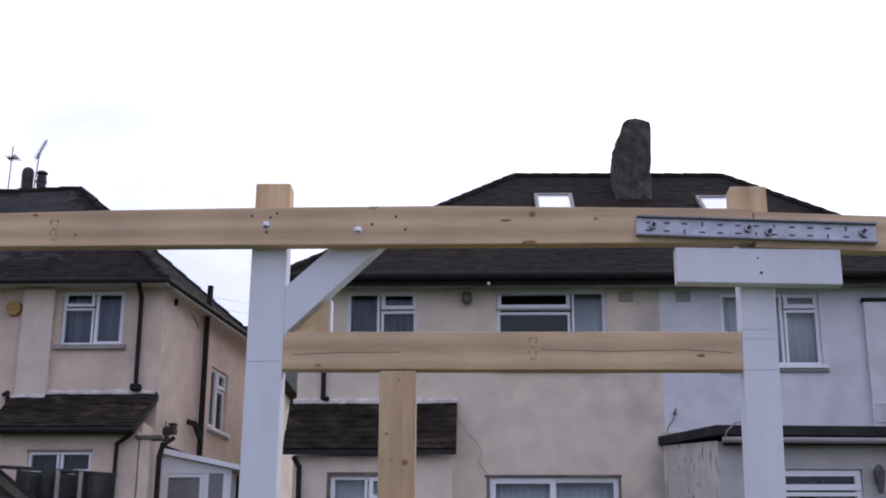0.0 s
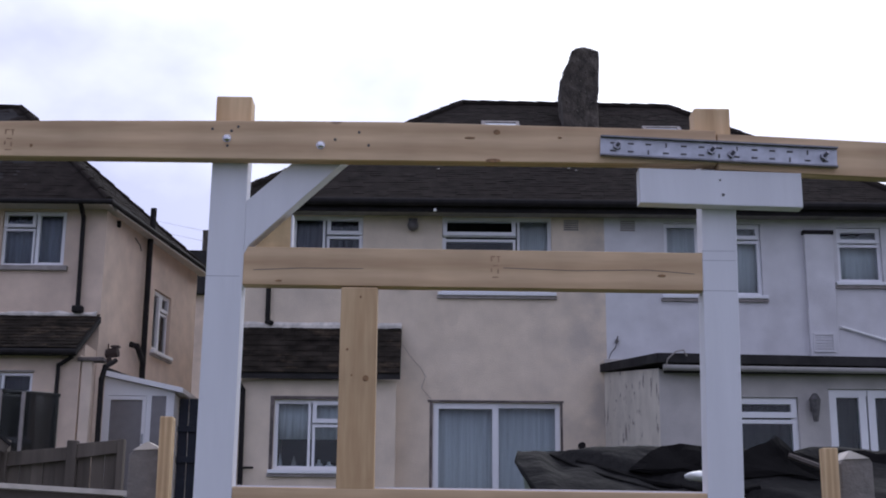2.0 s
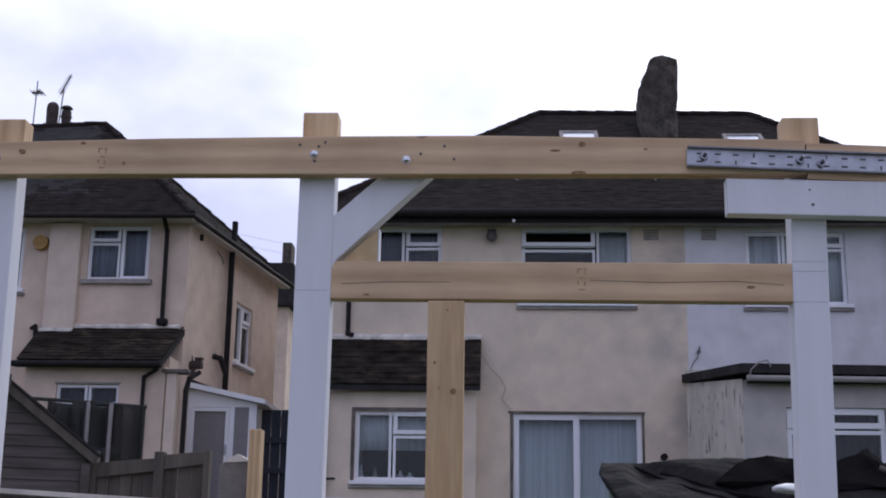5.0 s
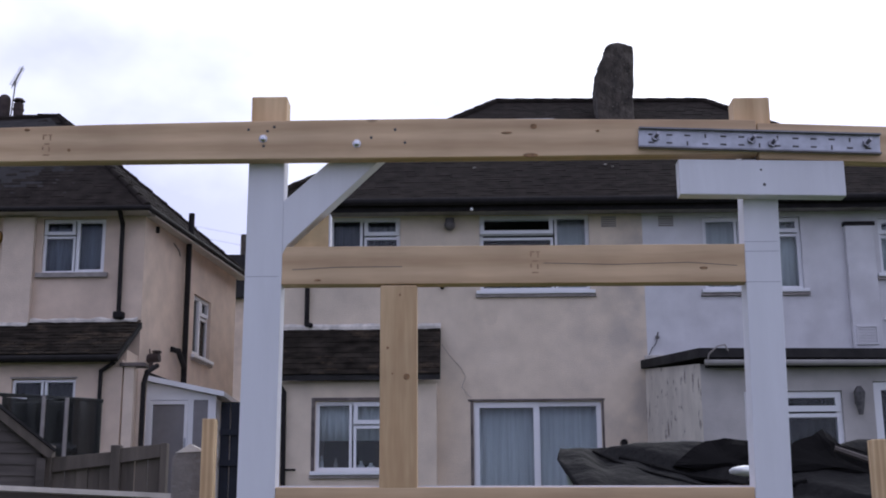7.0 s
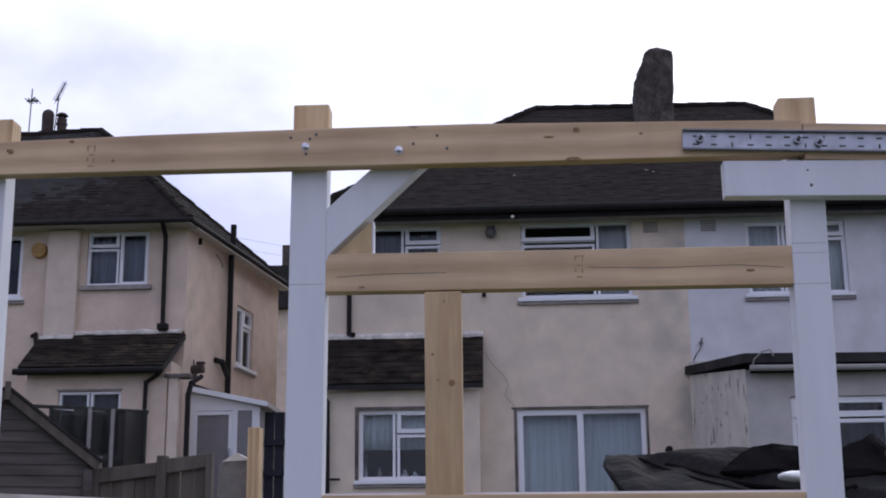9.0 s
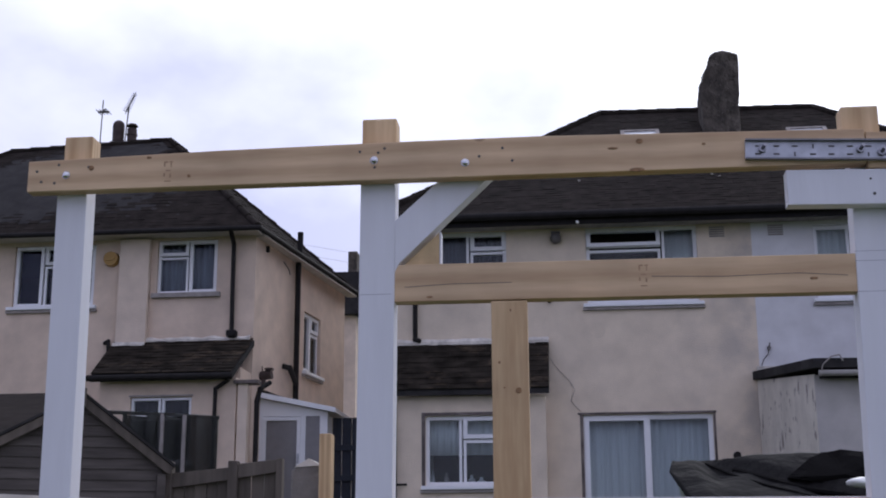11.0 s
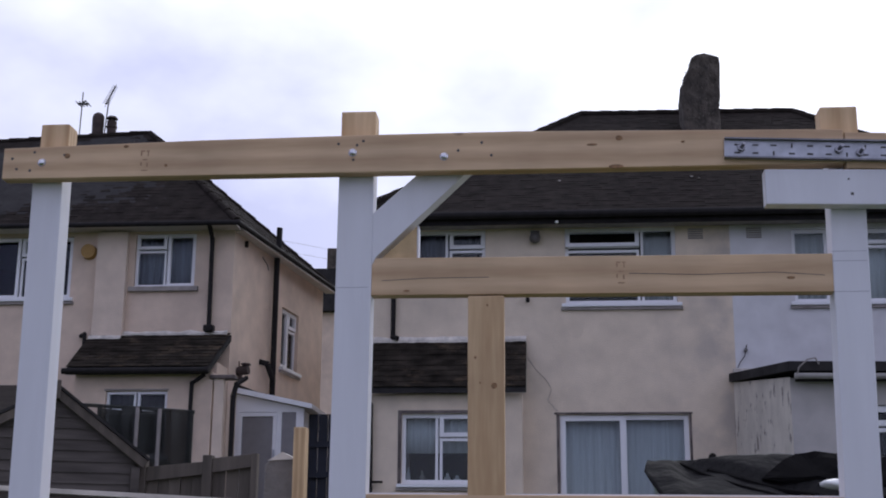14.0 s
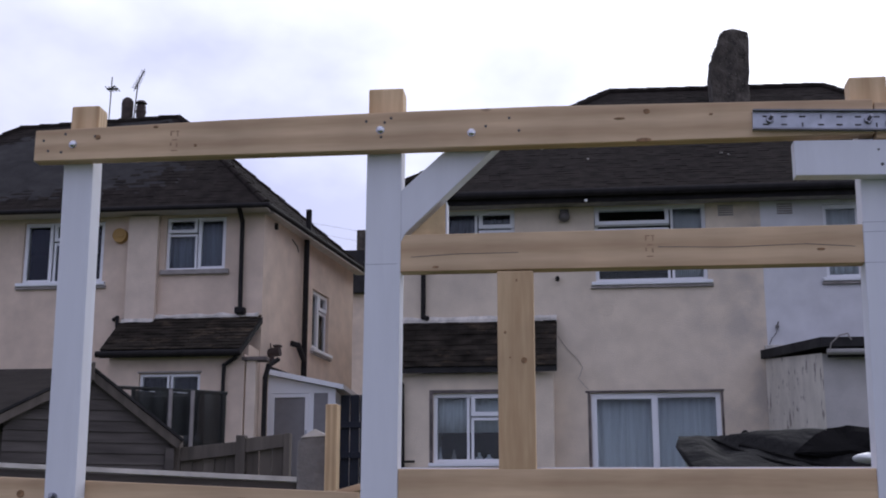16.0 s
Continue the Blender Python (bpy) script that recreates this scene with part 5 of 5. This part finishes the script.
M_PENCIL = material("pencil_line", (0.38, 0.38, 0.42), 0.8, vary=0.2, bump=0)
for x0, x1, z in ((0.848, 0.948, 2.182), (0.848, 0.948, 2.155), (0.847, 0.947, 2.07), (-0.512, -0.414, 2.098)):
    part("pencil_line", boxed(x0 + 0.004, x1 - 0.004, PY0 - 0.0006, PY0 + 0.001, z, z + 0.0016), M_PENCIL, tf)

beam1 = part("top_rail", prism([(-1.482, 2.421), (0.895, 2.418), (0.895, 2.517), (0.0, 2.532), (-0.4, 2.531), (-0.9, 2.526), (-1.482, 2.514)], BY0, BY1, 0.003), M_PINE_X, tf, "bare pine top rail with screws")
beam2 = part("top_rail", prism([(0.898, 2.404), (1.9, 2.362), (1.9, 2.464), (0.898, 2.508)], BY0, BY1, 0.003), M_PINE_X, tf, "bare pine top rail sloping down")
bolt(beam1, -0.462, 2.478)
bolt(beam1, -0.203, 2.461)
bolt(beam1, -1.366, 2.468)
for x, z in ((-0.503, 2.505), (-0.432, 2.512), (-0.46, 2.457), (-0.163, 2.478), (-0.097, 2.50), (-0.07, 2.462), (-1.455, 2.482), (-1.44, 2.45), (-1.40, 2.445),
             (-1.30, 2.49), (-0.45, 2.50), (-1.39, 2.50)):
    screw_hole(beam1, x, z)


def knots(parent, places, y):
    kb = material("knot_wood", (0.27, 0.15, 0.07), 0.7, vary=0.5, scale=60, bump=0.2)
    for x, z, rx, rz in places:
        b = bmesh.new()
        bmesh.ops.create_cone(b, cap_ends=True, segments=14, radius1=1, radius2=0.9, depth=0.003,
                              matrix=Matrix.Translation((x, y - 0.0002, z)) @ Matrix.Rotation(radians(90), 4, "X") @ Matrix.Diagonal((rx, rz, 1, 1)))
        part("knot", b, kb, parent)


def stamp(parent, x, z, y):
    """A faded, unreadable grading stamp as plain bars."""
    b = bmesh.new()
    for i, (dx, dz, w, h) in enumerate(((0, 0.03, 0.012, 0.003), (0.016, 0.03, 0.010, 0.003), (0, 0.018, 0.004, 0.012), (0.020, 0.016, 0.003, 0.014),
                                        (0.006, 0.004, 0.014, 0.003), (0, -0.012, 0.004, 0.010), (0.018, -0.016, 0.004, 0.012), (0.004, -0.028, 0.018, 0.003))):
        box(b, x + dx, x + dx + w, y - 0.0008, y + 0.001, z + dz, z + dz + h)
    part("stamp", b, material("faded_ink", (0.34, 0.21, 0.125), 0.8, vary=0.3, scale=80, bump=0), parent)


knots(beam1, [(0.285, 2.505, 0.010, 0.008), (0.275, 2.422, 0.022, 0.006), (0.21, 2.487, 0.016, 0.003), (0.46, 2.49, 0.006, 0.003), (-1.0, 2.452, 0.005, 0.005),
              (-1.12, 2.512, 0.008, 0.004), (-1.292, 2.487, 0.009, 0.008)], BY0)
stamp(beam1, -1.075, 2.465, BY0)

# splice plate and packer
plate = part("splice_plate", bmesh.new(), M_STEEL, tf, "galvanised perforated steel splice plate")
pb = bmesh.new()
box(pb, 0, 0.656, -0.006, 0, -0.029, 0.029, 0.001)
pb.to_mesh(plate.data)
pb.free()
plate.matrix_basis = pose(0.571, BY0 - 0.001, 2.4655, 0, 2.4, 0)
# Darker than the plate: the shadow line along its edges is put into this colour.
M_LIP = material("shaded_steel_edge", (0.22, 0.22, 0.24), 0.5, metal=0.7, vary=0.2, scale=30, bump=0)
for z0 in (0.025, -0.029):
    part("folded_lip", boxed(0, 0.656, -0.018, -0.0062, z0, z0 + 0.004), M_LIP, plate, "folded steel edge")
sl = mesh_of("slot", boxed(-0.008, 0.008, -0.0075, -0.0055, -0.0022, 0.0022), M_SLOT)
sh = mesh_of("slot", boxed(-0.0022, 0.0022, -0.0075, -0.0055, -0.006, 0.006), M_SLOT)
for i in range(13):
    for row in (0, 1):
        s = new("slot", sh if (i + row) % 4 == 3 else sl)
        s.parent = plate
        s.location = (0.035 + i * 0.049, 0, 0.011 if row == 0 else -0.012)
for x in (0.046, 0.307, 0.363, 0.619):
    bolt(plate, x, 0.002 if x != 0.363 else -0.006, -0.006, 0.010, head=False)
packer = part("packer_board", boxed(0.677, 1.126, BY0 - 0.002, BY1, 2.3055, 2.405, 0.003), M_PAINT, tf, "white-primed packing board")
for v in packer.data.vertices:
    v.co.z += -0.022 * (v.co.x - 0.677)
screw_hole(packer, 0.907, 2.33, BY0 - 0.002, 0.0045)
screw_hole(packer, 0.90, 2.372, BY0 - 0.002, 0.003)

mid = part("middle_rail", boxed(-0.410, 0.856, PY0 + 0.004, PY1 - 0.02, 2.074, 2.181, 0.003), M_PINE_X, tf, "bare pine middle rail with a long crack")
for v in mid.data.vertices:
    v.co.z += -0.004 * (v.co.x - 0.2)
for pts in ([(-0.38, 2.118), (-0.25, 2.124), (-0.08, 2.124)], [(0.305, 2.13), (0.50, 2.124), (0.70, 2.128), (0.83, 2.118)]):
    part("crack", pipe([(x, PY0 + 0.0045, z) for x, z in pts], 0.0012, 6), M_SLOT, mid, "dark drying crack")
knots(mid, [(0.74, 2.112, 0.012, 0.004), (-0.31, 2.088, 0.010, 0.003)], PY0 + 0.004)
stamp(mid, 0.27, 2.13, PY0 + 0.004)
strut = part("strut", boxed(-0.139, -0.039, PY0 + 0.004, PY1 - 0.02, 1.528, 2.072, 0.003), M_PINE_Z, tf, "bare pine upright strut")
knots(strut, [(-0.067, 1.822, 0.009, 0.009), (-0.118, 1.90, 0.004, 0.004), (-0.085, 2.045, 0.003, 0.004), (-0.105, 1.83, 0.003, 0.003)], PY0 + 0.004)
sill_rail = part("bottom_rail", boxed(-0.412, 0.842, PY0 + 0.004, PY1 - 0.02, 1.43, 1.530, 0.003), M_PINE_X, tf, "bare pine bottom rail")
part("painted_edge", boxed(-0.41, 0.840, PY1 - 0.018, PY1 - 0.004, 1.43, 1.537), M_PAINT, sill_rail, "white-primed strip")
for ob in (sill_rail, *sill_rail.children):
    for v in ob.data.vertices:
        v.co.z += -0.006 * v.co.x
brace = part("brace", prism([(-0.4085, 2.312), (-0.4085, 2.162), (-0.396, 2.186), (-0.056, 2.510), (-0.190, 2.510)], PY0 + 0.001, PY1 - 0.01, 0.003), M_PAINT, tf, "white-primed diagonal brace")
part("gusset", prism([(-0.284, 2.278), (-0.284, 2.184), (-0.385, 2.184)], PY0 + 0.02, PY1 - 0.01), M_PINE_END, tf, "bare pine wedge under the brace")
part("gusset_edge", boxed(-0.283, -0.279, PY0 + 0.018, PY1 - 0.008, 2.184, 2.279), M_PAINT, tf)
lrail = part("bottom_rail", prism([(-1.95, 1.440), (-0.53, 1.374), (-0.53, 1.474), (-1.95, 1.542)], PY1 + 0.002, PY1 + 0.047, 0.003), M_PINE_X, tf, "bare pine bottom rail")
knots(lrail, [(-1.50, 1.475, 0.012, 0.012), (-0.86, 1.455, 0.025, 0.006)], PY1 + 0.002)
oc = part("offcut", prism([(-0.66, 1.452), (-0.50, 1.492), (-0.50, 1.512), (-0.66, 1.468)], PY1 + 0.06, PY1 + 0.12, 0.002), M_PINE_X, tf, "short pine offcut nailed across")
bolt(tf, -1.372, 1.463, PY0, 0.010, head=False)
